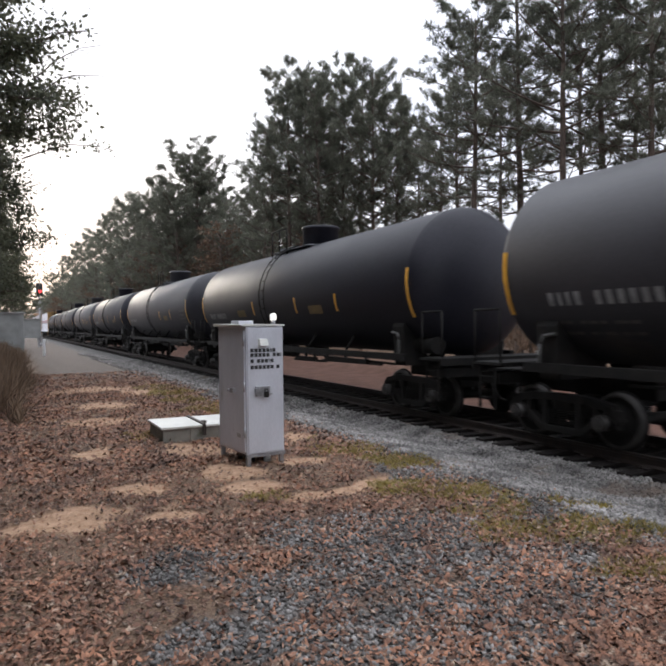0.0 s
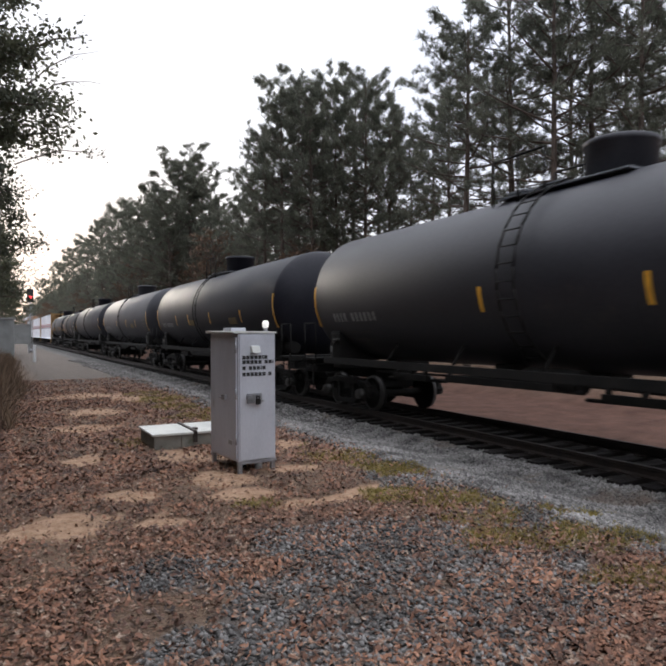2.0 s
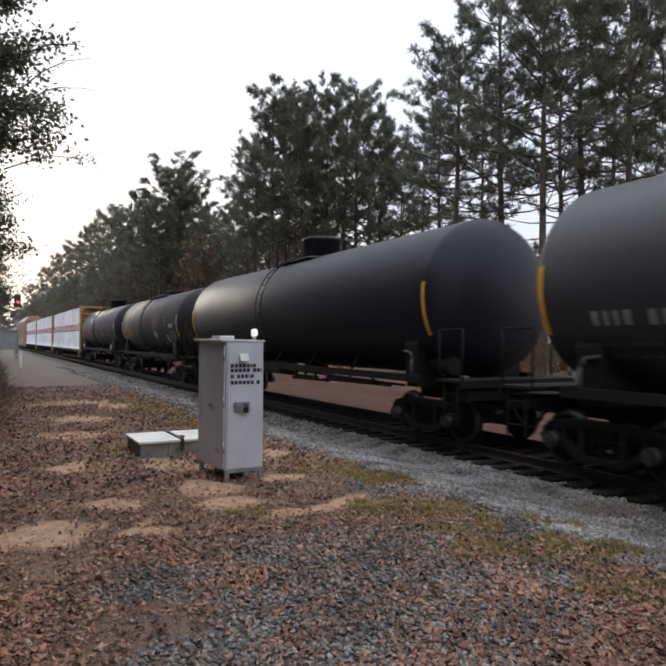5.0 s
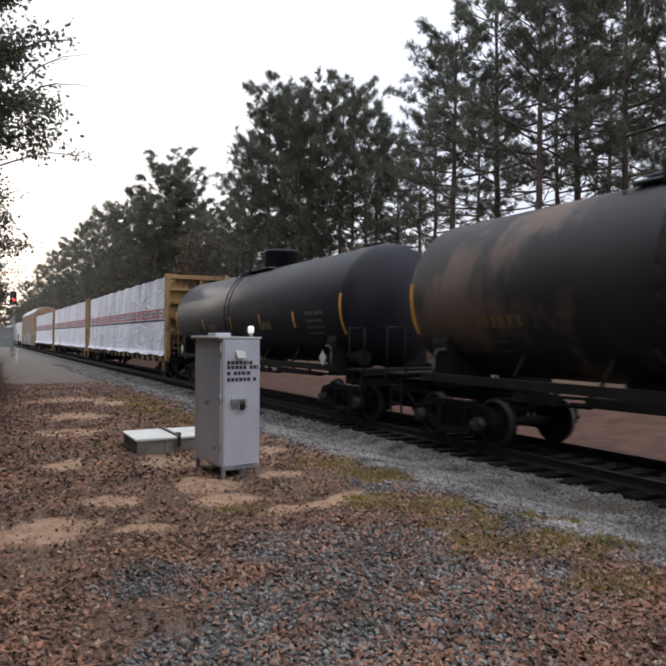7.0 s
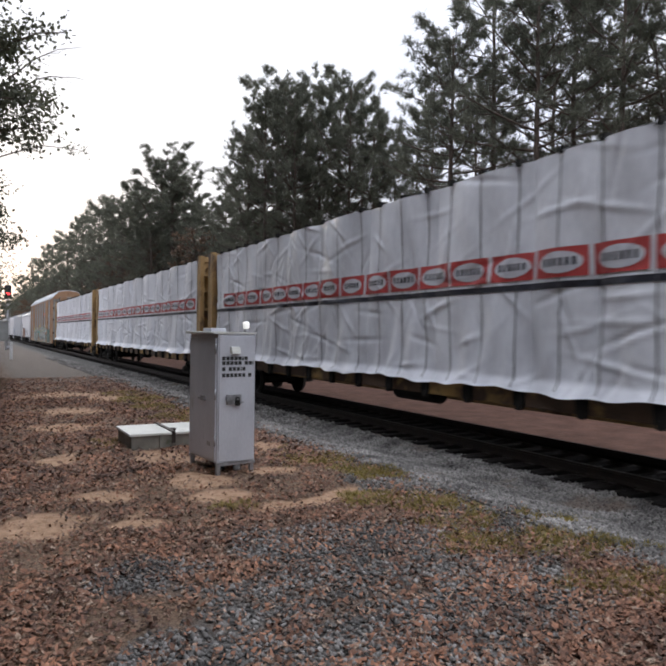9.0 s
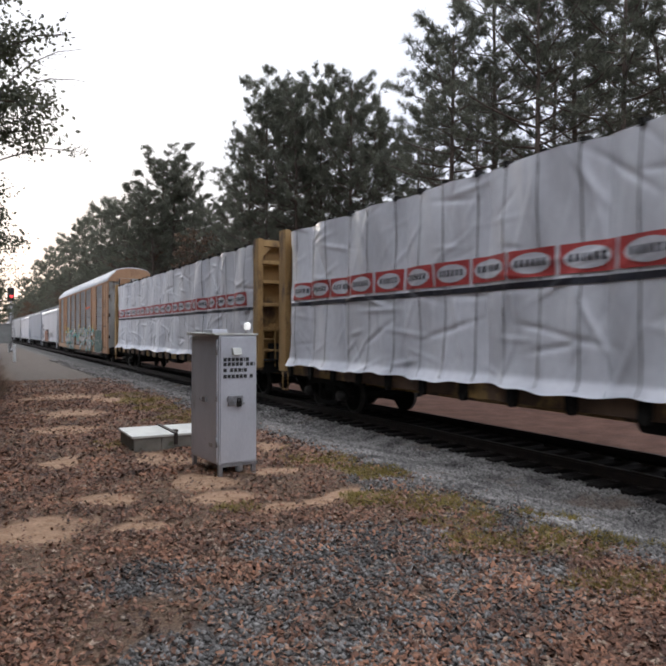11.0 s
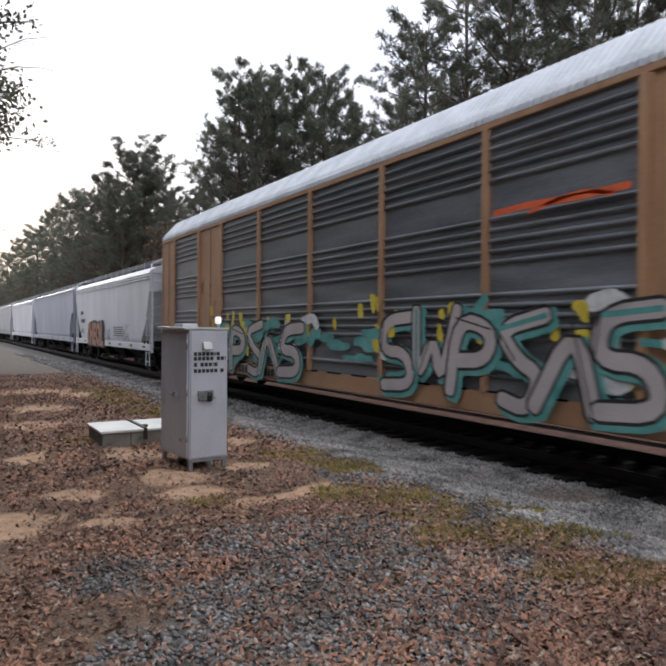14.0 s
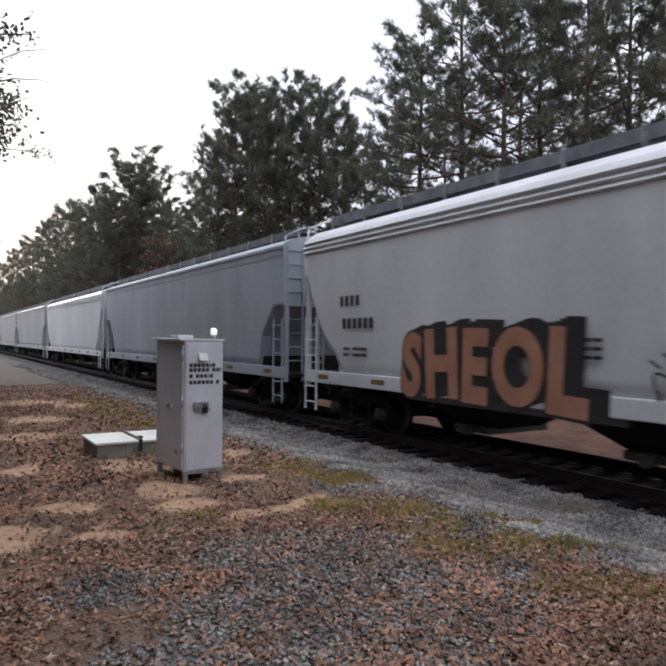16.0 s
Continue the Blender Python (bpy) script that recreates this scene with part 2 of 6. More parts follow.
# ---- mesh helpers ----
class Geo:
    """Collects faces of one part."""

    def __init__(self):
        self.v, self.f, self.s = [], [], []

    def add(self, verts, faces, smooth=False):
        k = len(self.v)
        self.v += [tuple(p) for p in verts]
        self.f += [tuple(i + k for i in q) for q in faces]
        self.s += [smooth] * len(faces)
        return self

    def box(self, c, size, m=None):
        x, y, z = (s / 2 for s in size)
        vs = [Vector((a * x, b * y, d * z)) for d in (-1, 1) for b in (-1, 1) for a in (-1, 1)]
        vs = [(m @ p if m else p) + Vector(c) for p in vs]
        return self.add(vs, [(0, 2, 3, 1), (4, 5, 7, 6), (0, 1, 5, 4), (2, 6, 7, 3), (0, 4, 6, 2), (1, 3, 7, 5)])

    def span(self, lo, hi):
        return self.box([(a + b) / 2 for a, b in zip(lo, hi)], [abs(b - a) for a, b in zip(lo, hi)])

    def cyl(self, p0, p1, r0, r1=None, n=10, smooth=True):
        p0, p1 = Vector(p0), Vector(p1)
        r1 = r0 if r1 is None else r1
        q = (p1 - p0).to_track_quat("Z", "Y")
        ring = [q @ Vector((math.cos(2 * math.pi * i / n), math.sin(2 * math.pi * i / n), 0)) for i in range(n)]
        k = len(self.v)
        self.v += [tuple(p0 + a * r0) for a in ring] + [tuple(p1 + a * r1) for a in ring]
        for i in range(n):
            j = (i + 1) % n
            self.f.append((k + i, k + j, k + n + j, k + n + i))
            self.s.append(smooth)
        self.f += [tuple(k + n - 1 - i for i in range(n)), tuple(k + n + i for i in range(n))]
        self.s += [False, False]
        return self

    def path(self, pts, r, n=6, r_end=None):
        r_end = r if r_end is None else r_end
        for i in range(len(pts) - 1):
            a, b = i / (len(pts) - 1), (i + 1) / (len(pts) - 1)
            self.cyl(pts[i], pts[i + 1], r + (r_end - r) * a, r + (r_end - r) * b, n)
        return self

    def loft(self, rings, closed=True, caps=True, smooth=True):
        k, n = len(self.v), len(rings[0])
        for ring in rings:
            self.v += [tuple(p) for p in ring]
        for i in range(len(rings) - 1):
            for j in range(n if closed else n - 1):
                a, b = k + i * n + j, k + i * n + (j + 1) % n
                self.f.append((a, b, b + n, a + n))
                self.s.append(smooth)
        if caps:
            self.f += [tuple(k + n - 1 - i for i in range(n)), tuple(k + (len(rings) - 1) * n + i for i in range(n))]
            self.s += [False, False]
        return self

    def lathe(self, profile, n, c=(0, 0, 0), axis="y"):
        rings = []
        for a, r in profile:
            ring = []
            for i in range(n):
                t = 2 * math.pi * i / n
                u, w = r * math.cos(t), r * math.sin(t)
                ring.append((c[0] + u, c[1] + a, c[2] + w) if axis == "y" else ((c[0] + a, c[1] + u, c[2] + w) if axis == "x" else (c[0] + u, c[1] + w, c[2] + a)))
            rings.append(ring)
        return self.loft(rings)

    def grid(self, fn, us, ws, smooth=True):
        k, n = len(self.v), len(ws)
        self.v += [tuple(fn(u, w)) for u in us for w in ws]
        for i in range(len(us) - 1):
            for j in range(n - 1):
                a = k + i * n + j
                self.f.append((a, a + 1, a + n + 1, a + n))
                self.s.append(smooth)
        return self


def mesh_of(name, g, material, bevel=0.0):
    me = bpy.data.meshes.new(name)
    me.from_pydata(g.v, [], g.f)
    me.polygons.foreach_set("use_smooth", np.array(g.s, dtype=bool))
    me.materials.append(material)
    bm = bmesh.new()
    bm.from_mesh(me)
    if bevel:
        edges = [e for e in bm.edges if len(e.link_faces) == 2 and e.calc_face_angle(0) > 0.6]
        bmesh.ops.bevel(bm, geom=edges, offset=bevel, segments=2, affect="EDGES", profile=0.6, clamp_overlap=True)
    bmesh.ops.recalc_face_normals(bm, faces=bm.faces)
    bm.to_mesh(me)
    bm.free()
    me.update()
    return me


def part(name, g, material, parent=None, label="", bevel=0.0, at=None):
    data = g if isinstance(g, bpy.types.Mesh) else mesh_of(name, g, material, bevel)
    ob = new(name, data)
    if parent:
        ob.parent = parent
    if at is not None:
        ob.matrix_basis = at
    if label:
        ob["label"] = label
    return ob


def thing(name, m, label, category, group="", kind=""):
    ob = new(name)
    ob.empty_display_size = 0.2
    ob.matrix_basis = m
    return tagged(ob, label, category, group, kind)


def raw_mesh(name, verts, faces, material, smooth=False):
    me = bpy.data.meshes.new(name)
    verts, faces = np.asarray(verts, dtype=np.float32), np.asarray(faces, dtype=np.int32)
    me.vertices.add(len(verts))
    me.vertices.foreach_set("co", verts.ravel())
    me.loops.add(faces.size)
    me.loops.foreach_set("vertex_index", faces.ravel())
    me.polygons.add(len(faces))
    me.polygons.foreach_set("loop_start", np.arange(0, faces.size, faces.shape[1], dtype=np.int32))
    if smooth:
        me.polygons.foreach_set("use_smooth", np.ones(len(faces), dtype=bool))
    me.materials.append(material)
    me.update(calc_edges=True)
    me.validate()
    return me


# ---- ground ----
TRACK_X, RAIL_Z, TIE_Z = 9.17, -0.28, -0.46


def smooth(a, b, x):
    t = np.clip((x - a) / (b - a), 0, 1)
    return t * t * (3 - 2 * t)


WAVES = np.random.default_rng(3).uniform(-1, 1, (24, 3))


def lumps(x, y, scale):
    """Smooth uneven field between about -1 and 1."""
    s = 0
    for i, (a, b, c) in enumerate(WAVES):
        k = scale * (0.6 + 0.16 * i)
        s = s + np.sin(k * (a * x + b * y) * 1.8 + 9 * c + i) / (1 + 0.10 * i)
    return s / 5.0


def ground_z(x, y):
    z = -0.58 * smooth(4.6, 7.3, x) + 0.06 * smooth(7.3, 7.8, x) - 0.10 * smooth(10.7, 11.5, x) + 0.9 * smooth(15.5, 19.0, x)
    near = 1 - smooth(7.0, 7.8, x) * (1 - smooth(10.8, 12, x))
    return z + near * (0.018 * lumps(x, y, 2.2) + 0.03 * lumps(x, y, 0.5)) - 0.03 * near


# patches on the near side: centre, half widths
SAND = [(0.55, 6.2, 0.65, 0.42), (1.25, 7.05, 0.28, 0.26), (2.2, 19.0, 1.3, 1.0), (3.2, 17.6, 0.6, 0.7), (2.45, 9.0, 0.5, 0.6), (2.3, 7.4, 0.4, 0.4), (2.35, 6.65, 0.4, 0.2), (2.85, 6.0, 0.45, 0.17),
        (3.6, 6.15, 0.26, 0.2), (0.95, 9.4, 0.35, 0.4), (1.4, 6.0, 0.3, 0.15), (1.5, 12.8, 0.6, 0.7), (1.9, 15.0, 0.7, 0.8), (4.0, 9.2, 0.3, 0.4), (3.3, 7.6, 0.3, 0.25)]
TURF = [(3.85, 17.0, 0.5, 2.8), (3.85, 13.4, 0.5, 1.6), (4.15, 8.0, 0.42, 0.75), (4.45, 7.0, 0.3, 0.6), (1.9, 10.6, 0.3, 0.4), (3.75, 5.85, 0.3, 0.3), (4.1, 5.3, 0.35, 0.32), (4.0, 4.75, 0.4, 0.3), (3.75, 4.25, 0.3, 0.25), (4.25, 3.95, 0.45, 0.32), (4.85, 3.75, 0.5, 0.3), (3.95, 3.1, 0.35, 0.22), (4.2, 2.8, 0.4, 0.25), (2.34, 6.23, 0.2, 0.14), (5.0, 4.6, 0.35, 0.25)]
CHIPS = [(2.6, 4.9, 0.7, 0.6), (3.2, 4.5, 0.8, 0.6), (1.9, 4.0, 0.8, 0.45), (1.05, 4.7, 0.5, 0.3), (2.2, 3.0, 0.9, 0.5), (3.0, 3.2, 0.9, 0.6), (1.3, 3.4, 0.5, 0.3), (4.1, 4.6, 0.8, 0.8), (3.9, 3.9, 0.9, 0.5), (4.2, 6.2, 0.4, 0.7)]


def patches(x, y, what, wobble=0.6):
    best = np.zeros_like(x)
    for px, py, a, b in what:
        d = np.hypot((x - px) / a, (y - py) / b) / (1.08 if what is TURF else 1.0) + wobble * lumps(x + px, y - py, 3.3)
        best = np.maximum(best, 1 - smooth(0.55, 1.25, d))
    return best


def cover(x, y):
    """Shares of sand, turf, gravel, clay at a place."""
    edge = 4.35 + 0.28 * lumps(x, y, 0.9)
    stone = smooth(edge - 0.15, edge + 0.45, x) * (1 - smooth(11.0, 11.4, x))
    sand, turf = patches(x, y, SAND), patches(x, y, TURF, 0.75)
    stone = np.maximum(stone, 0.80 * patches(x, y, CHIPS, 0.7))
    stone = stone * (1 - 0.8 * turf)
    stone = np.maximum(stone, 0.55 * smooth(20, 25, y) * smooth(0.6, 1.8, x) * (1 - smooth(5, 6, x)))
    far_sand = 0.06 * smooth(19, 24, y) * smooth(0.8, 2.0, x) * (1 - smooth(3.2, 4.0, x))
    clay = smooth(11.0, 11.5, x) * (1 - smooth(16, 18, x))
    return np.maximum(sand, far_sand), turf, stone, clay


def track_shade(x, y):
    """Shade under the train, painted dark on the ballast between and beside the rails."""
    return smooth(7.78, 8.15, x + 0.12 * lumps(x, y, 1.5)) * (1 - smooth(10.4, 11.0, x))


def ground_material():
    m = bpy.data.materials.new("leaf_litter_sand_gravel_and_clay")
    m.use_nodes = True
    n, l = m.node_tree.nodes, m.node_tree.links
    b = n["Principled BSDF"]
    b.inputs["Roughness"].default_value = 0.92
    b.inputs["Specular IOR Level"].default_value = 0.2
    at, at2, at3 = n.new("ShaderNodeAttribute"), n.new("ShaderNodeAttribute"), n.new("ShaderNodeAttribute")
    at.attribute_name, at2.attribute_name, at3.attribute_name = "cover", "clay", "track_shade"
    split = n.new("ShaderNodeSeparateColor")
    l.new(at.outputs["Color"], split.inputs["Color"])
    pos = n.new("ShaderNodeTexCoord")

    def two(c1, c2, scale, lo=0.35, hi=0.65):
        t, r = n.new("ShaderNodeTexNoise"), n.new("ShaderNodeValToRGB")
        t.inputs["Scale"].default_value, t.inputs["Detail"].default_value, t.inputs["Roughness"].default_value = scale, 8.0, 0.65
        l.new(pos.outputs["Object"], t.inputs["Vector"])
        r.color_ramp.elements[0].position, r.color_ramp.elements[1].position = lo, hi
        r.color_ramp.elements[0].color, r.color_ramp.elements[1].color = (*c1, 1), (*c2, 1)
        l.new(t.outputs["Fac"], r.inputs["Fac"])
        return r.outputs["Color"], t.outputs["Fac"]

    def mix(fac, a, c):
        x = n.new("ShaderNodeMix")
        x.data_type = "RGBA"
        l.new(fac, x.inputs["Factor"])
        l.new(a, x.inputs["A"])
        l.new(c, x.inputs["B"])
        return x.outputs["Result"]

    litter, fine = two((0.036, 0.022, 0.016), (0.24, 0.150, 0.100), 34)
    litter2, _ = two((0.045, 0.032, 0.025), (0.29, 0.195, 0.135), 70)
    broad, broad_f = two((0, 0, 0), (1, 1, 1), 1.1, 0.42, 0.6)
    sand, _ = two((0.31, 0.185, 0.112), (0.50, 0.325, 0.215), 9)
    turf, _ = two((0.085, 0.068, 0.022), (0.25, 0.180, 0.060), 22)
    clay, _ = two((0.070, 0.036, 0.026), (0.135, 0.072, 0.052), 1.5)
    vor = n.new("ShaderNodeTexVoronoi")
    vor.inputs["Scale"].default_value = 34
    l.new(pos.outputs["Object"], vor.inputs["Vector"])
    bw = n.new("ShaderNodeSeparateColor")
    l.new(vor.outputs["Color"], bw.inputs["Color"])
    gr = n.new("ShaderNodeValToRGB")
    gr.color_ramp.elements[0].color, gr.color_ramp.elements[1].color = (0.036, 0.034, 0.033, 1), (0.18, 0.172, 0.163, 1)
    l.new(bw.outputs["Red"], gr.inputs["Fac"])

    def torn(chan, gain=1.6):
        a, c = n.new("ShaderNodeMath"), n.new("ShaderNodeMath")
        a.operation, c.operation = "MULTIPLY_ADD", "MULTIPLY_ADD"
        l.new(fine, a.inputs[0])
        a.inputs[1].default_value, a.inputs[2].default_value = 1.6, -0.8
        c.use_clamp = True
        l.new(chan, c.inputs[0])
        c.inputs[1].default_value = gain
        l.new(a.outputs[0], c.inputs[2])
        return c.outputs[0]

    col = mix(broad, litter, litter2)
    col = mix(torn(split.outputs["Red"], 1.35), col, sand)
    col = mix(torn(split.outputs["Green"], 1.1), col, turf)
    col = mix(torn(split.outputs["Blue"], 1.25), col, gr.outputs["Color"])
    col = mix(at2.outputs["Fac"], col, clay)
    # near-black mixed into the ground colour as the shade below the cars
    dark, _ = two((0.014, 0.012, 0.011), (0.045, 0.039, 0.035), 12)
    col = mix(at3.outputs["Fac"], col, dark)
    l.new(col, b.inputs["Base Color"])
    bp = n.new("ShaderNodeBump")
    bp.inputs["Strength"].default_value, bp.inputs["Distance"].default_value = 0.7, 0.03
    l.new(fine, bp.inputs["Height"])
    l.new(bp.outputs["Normal"], b.inputs["Normal"])
    return m


def stretch_axis(lo, hi, step, near, far, grow=1.22):
    core = list(np.arange(lo, hi + step / 2, step))
    a, s = [], step
    while (a[-1] if a else core[-1]) < far:
        s *= grow
        a.append((a[-1] if a else core[-1]) + s)
    b, s = [], step
    while (b[-1] if b else core[0]) > near:
        s *= grow
        b.append((b[-1] if b else core[0]) - s)
    return np.array(b[::-1] + core + a)


def make_ground():
    xs, ys = stretch_axis(-1.5, 12.0, 0.09, -1500, 1500), stretch_axis(1.5, 13.0, 0.09, -1500, 3000, 1.12)
    X, Y = np.meshgrid(xs, ys, indexing="ij")
    Z = ground_z(X, Y)
    v = np.stack([X, Y, Z], -1).reshape(-1, 3)
    i, j = np.meshgrid(np.arange(len(xs) - 1), np.arange(len(ys) - 1), indexing="ij")
    a = (i * len(ys) + j).ravel()
    f = np.stack([a, a + len(ys), a + len(ys) + 1, a + 1], -1)
    me = raw_mesh("ground", v, f, ground_material(), True)
    sand, turf, stone, clay = cover(X.ravel(), Y.ravel())
    c = me.attributes.new("cover", "FLOAT_COLOR", "POINT")
    c.data.foreach_set("color", np.stack([sand, turf, stone, np.ones_like(sand)], -1).astype(np.float32).ravel())
    k = me.attributes.new("clay", "FLOAT", "POINT")
    k.data.foreach_set("value", clay.astype(np.float32))
    k = me.attributes.new("track_shade", "FLOAT", "POINT")
    k.data.foreach_set("value", track_shade(X.ravel(), Y.ravel()).astype(np.float32))
    tagged(new("ground", me), "leaf-strewn sandy ground beside the railway line", "ground", kind="structure")


make_ground()


# ---- track ----
def make_track():
    track = thing("railway_track", pose(TRACK_X, 0, RAIL_Z), "single railway track on grey ballast with dark ties", "railway track", kind="structure")
    prof = [(-0.07, -0.172), (0.07, -0.172), (0.07, -0.158), (0.012, -0.13), (0.010, -0.045), (0.036, -0.034), (0.036, -0.004), (0.03, 0.0), (-0.03, 0.0), (-0.036, -0.004), (-0.036, -0.034), (-0.010, -0.045), (-0.012, -0.13), (-0.07, -0.158)]
    for x in (-0.754, 0.754):
        g = Geo().loft([[(x + a, y, b) for a, b in prof] for y in (-80, 0, 60, 200, 600)], smooth=False)
        part("rail", g, RAIL_STEEL, track, "rust-brown steel rail with a worn head")
    tie = mesh_of("tie", Geo().box((0, 0, -0.265), (2.6, 0.23, 0.18)), TIE_WOOD, 0.012)
    plate = Geo()
    far = Geo()
    rnd = random.Random(5)
    for k in range(600):
        y = -12 + 0.53 * k
        at = pose(rnd.uniform(-0.07, 0.07), y + rnd.uniform(-0.03, 0.03), rnd.uniform(-0.012, 0.006), 0, 0, rnd.uniform(-1.2, 1.2))
        if k < 290:
            part("tie", tie, TIE_WOOD, track, at=at)
            for x in (-0.754, 0.754):
                plate.box((x, y, -0.172), (0.34, 0.19, 0.022))
                for a in (-0.12, 0.12):
                    plate.cyl((x + a, y + 0.05, -0.17), (x + a, y + 0.05, -0.135), 0.018, n=6)
        else:
            far.box((0, y, -0.265), (2.6, 0.23, 0.18))
    tagged(part("far_ties", far, TIE_WOOD, track), kind="stuff")
    tagged(part("tie_plates", plate, RAIL_STEEL, track), kind="stuff")


make_track()

# ---- train: things in their own space, x across (the near side is -x), y along (the head end is -y), z up from the rails ----
SPEED = 15.2
TRAIN = []
WHEELSETS = []
WHEEL_R = 0.44


MADE = {}


def shared(fn):
    if fn not in MADE:
        MADE[fn] = fn()
    return MADE[fn]


def wheelset_mesh():
    g = Geo().cyl((-1.0, 0, 0), (1.0, 0, 0), 0.085, n=10)
    for s in (-1, 1):
        prof = [(0.66, 0.10), (0.66, 0.20), (0.70, 0.35), (0.685, 0.41), (0.685, WHEEL_R + 0.028), (0.715, WHEEL_R + 0.028), (0.73, WHEEL_R), (0.82, WHEEL_R - 0.006), (0.82, 0.37), (0.765, 0.33), (0.775, 0.2), (0.84, 0.17), (0.84, 0.10)]
        g.lathe([(s * a, r) for a, r in prof], 28, axis="x")
        g.cyl((s * 0.84, 0, 0), (s * 1.16, 0, 0), 0.075, n=10)
        for k in range(5):
            t = 2 * math.pi * k / 5
            g.cyl((s * 0.78, 0.27 * math.cos(t), 0.27 * math.sin(t)), (s * 0.80, 0.27 * math.cos(t), 0.27 * math.sin(t)), 0.04, n=6)
    return mesh_of("wheelset", g, RUNNING)


def side_frame_mesh():
    """Cast side frame: an arched top member, a dropped lower member, two columns and axle jaws."""
    g = Geo()

    def bar(pts, wide, thick):
        for (y0, z0), (y1, z1) in zip(pts, pts[1:]):
            d, a = math.hypot(y1 - y0, z1 - z0), math.atan2(z1 - z0, y1 - y0)
            g.box((0, (y0 + y1) / 2, (z0 + z1) / 2), (wide, d + thick * 0.6, thick), Matrix.Rotation(a, 3, "X"))
    bar([(-1.12, 0.47), (-0.98, 0.66), (-0.55, 0.74), (0.55, 0.74), (0.98, 0.66), (1.12, 0.47)], 0.15, 0.13)
    bar([(-0.98, 0.60), (-0.42, 0.22), (0.42, 0.22), (0.98, 0.60)], 0.15, 0.12)
    for s in (-1, 1):
        bar([(s * 0.36, 0.26), (s * 0.36, 0.72)], 0.14, 0.11)
        bar([(s * 0.72, 0.62), (s * 0.72, 0.44)], 0.13, 0.08)
        bar([(s * 1.10, 0.62), (s * 1.10, 0.38)], 0.13, 0.08)
    return mesh_of("side_frame", g, RUNNING, 0.018)


def bearing_mesh():
    g = Geo().cyl((-0.09, 0, 0), (0.12, 0, 0), 0.125, n=16).cyl((0.12, 0, 0), (0.15, 0, 0), 0.085, n=14)
    for k in range(3):
        t = 2 * math.pi * k / 3
        g.cyl((0.12, 0.06 * math.cos(t), 0.06 * math.sin(t)), (0.165, 0.06 * math.cos(t), 0.06 * math.sin(t)), 0.02, n=6)
    return mesh_of("bearing_cap", g, STEEL)


def spring_mesh():
    g = Geo()
    for a in (-0.2, 0, 0.2):
        for k in range(6):
            g.lathe([(0.30 + 0.04 * k, 0.05), (0.315 + 0.04 * k, 0.085), (0.33 + 0.04 * k, 0.05)], 10, (0, a, 0), "z")
    return mesh_of("springs", g, RUNNING)


def truck(car, y):
    g = Geo().box((0, 0, 0.62), (2.1, 0.36, 0.26)).cyl((0, 0, 0.7), (0, 0, 0.86), 0.3, n=16)
    for s in (-1, 1):
        g.box((0, s * 0.45, 0.36), (1.9, 0.07, 0.16))
    t = part("truck", g, RUNNING, car, "dark cast-steel four-wheel truck", 0.02, pose(0, y, 0))
    for s in (-1, 1):
        part("side_frame", shared(side_frame_mesh), RUNNING, t, at=pose(s * 1.03, 0, 0))
        part("springs", shared(spring_mesh), RUNNING, t, at=pose(s * 1.03, 0, 0))
        for a in (-0.89, 0.89):
            part("bearing_cap", shared(bearing_mesh), STEEL, t, "worn steel bearing cap", at=pose(s * 1.12, a, WHEEL_R, 0, 0, 0 if s > 0 else 180))
    for a in (-0.89, 0.89):
        w = part("wheelset", shared(wheelset_mesh), RUNNING, t, "dark wheelset with bright treads", at=pose(0, a, WHEEL_R))
        WHEELSETS.append((w, a))
        me = w.data
        if len(me.materials) == 1:
            me.materials.append(STEEL)
            for p in me.polygons:
                r = [math.hypot(me.vertices[i].co.y, me.vertices[i].co.z) for i in p.vertices]
                x = [abs(me.vertices[i].co.x) for i in p.vertices]
                if min(r) > 0.36 and min(x) > 0.72:
                    p.material_index = 1


def coupler(car, y, way):
    g = Geo().box((0, y - way * 0.32, 0.84), (0.16, 0.75, 0.17)).box((0, y - way * 0.02, 0.84), (0.26, 0.22, 0.28)).box((0.10, y + way * 0.10, 0.84), (0.09, 0.18, 0.26)).box((-0.10, y + way * 0.06, 0.84), (0.10, 0.16, 0.26))
    part("coupler", g, RUNNING, car, "dark knuckle coupler", 0.02)
    hose = [(-0.35, y - way * 0.35, 0.80), (-0.36, y - way * 0.2, 0.62), (-0.35, y - way * 0.05, 0.46), (-0.3, y + way * 0.1, 0.42)]
    part("brake_hose", Geo().path(hose, 0.028, 6), RUNNING, car)


def bars(g, y, z, x, letter, tall, widths, gap=0.35, lift=0.006):
    """Lettering reduced to blocks, read towards -y on the near side."""
    for w in widths:
        if w > 0:
            g.box((x, y - w * letter / 2, z), (lift, w * letter, tall))
        y -= (abs(w) + gap) * letter
    return y


def ladder(g, x, y, z0, z1, wide=0.42, r=0.014, side="y", rungs=None):
    n = rungs or max(2, int((z1 - z0) / 0.33))
    for s in (-0.5, 0.5):
        d = (0, s * wide) if side == "y" else (s * wide, 0)
        g.box((x + d[0], y + d[1], (z0 + z1) / 2), (0.035, 0.035, z1 - z0))
    for k in range(n):
        z = z0 + (k + 0.5) * (z1 - z0) / n
        a, b = ((x, y - wide / 2, z), (x, y + wide / 2, z)) if side == "y" else ((x - wide / 2, y, z), (x + wide / 2, y, z))
        g.cyl(a, b, r, n=6)


TANK_R, TANK_Z = 1.62, 2.875


def skin(y, a, lift=0.008):
    """A point on the tank's near side at height angle a from level."""
    r = TANK_R + lift
    return (-r * math.cos(a), y, TANK_Z + r * math.sin(a))


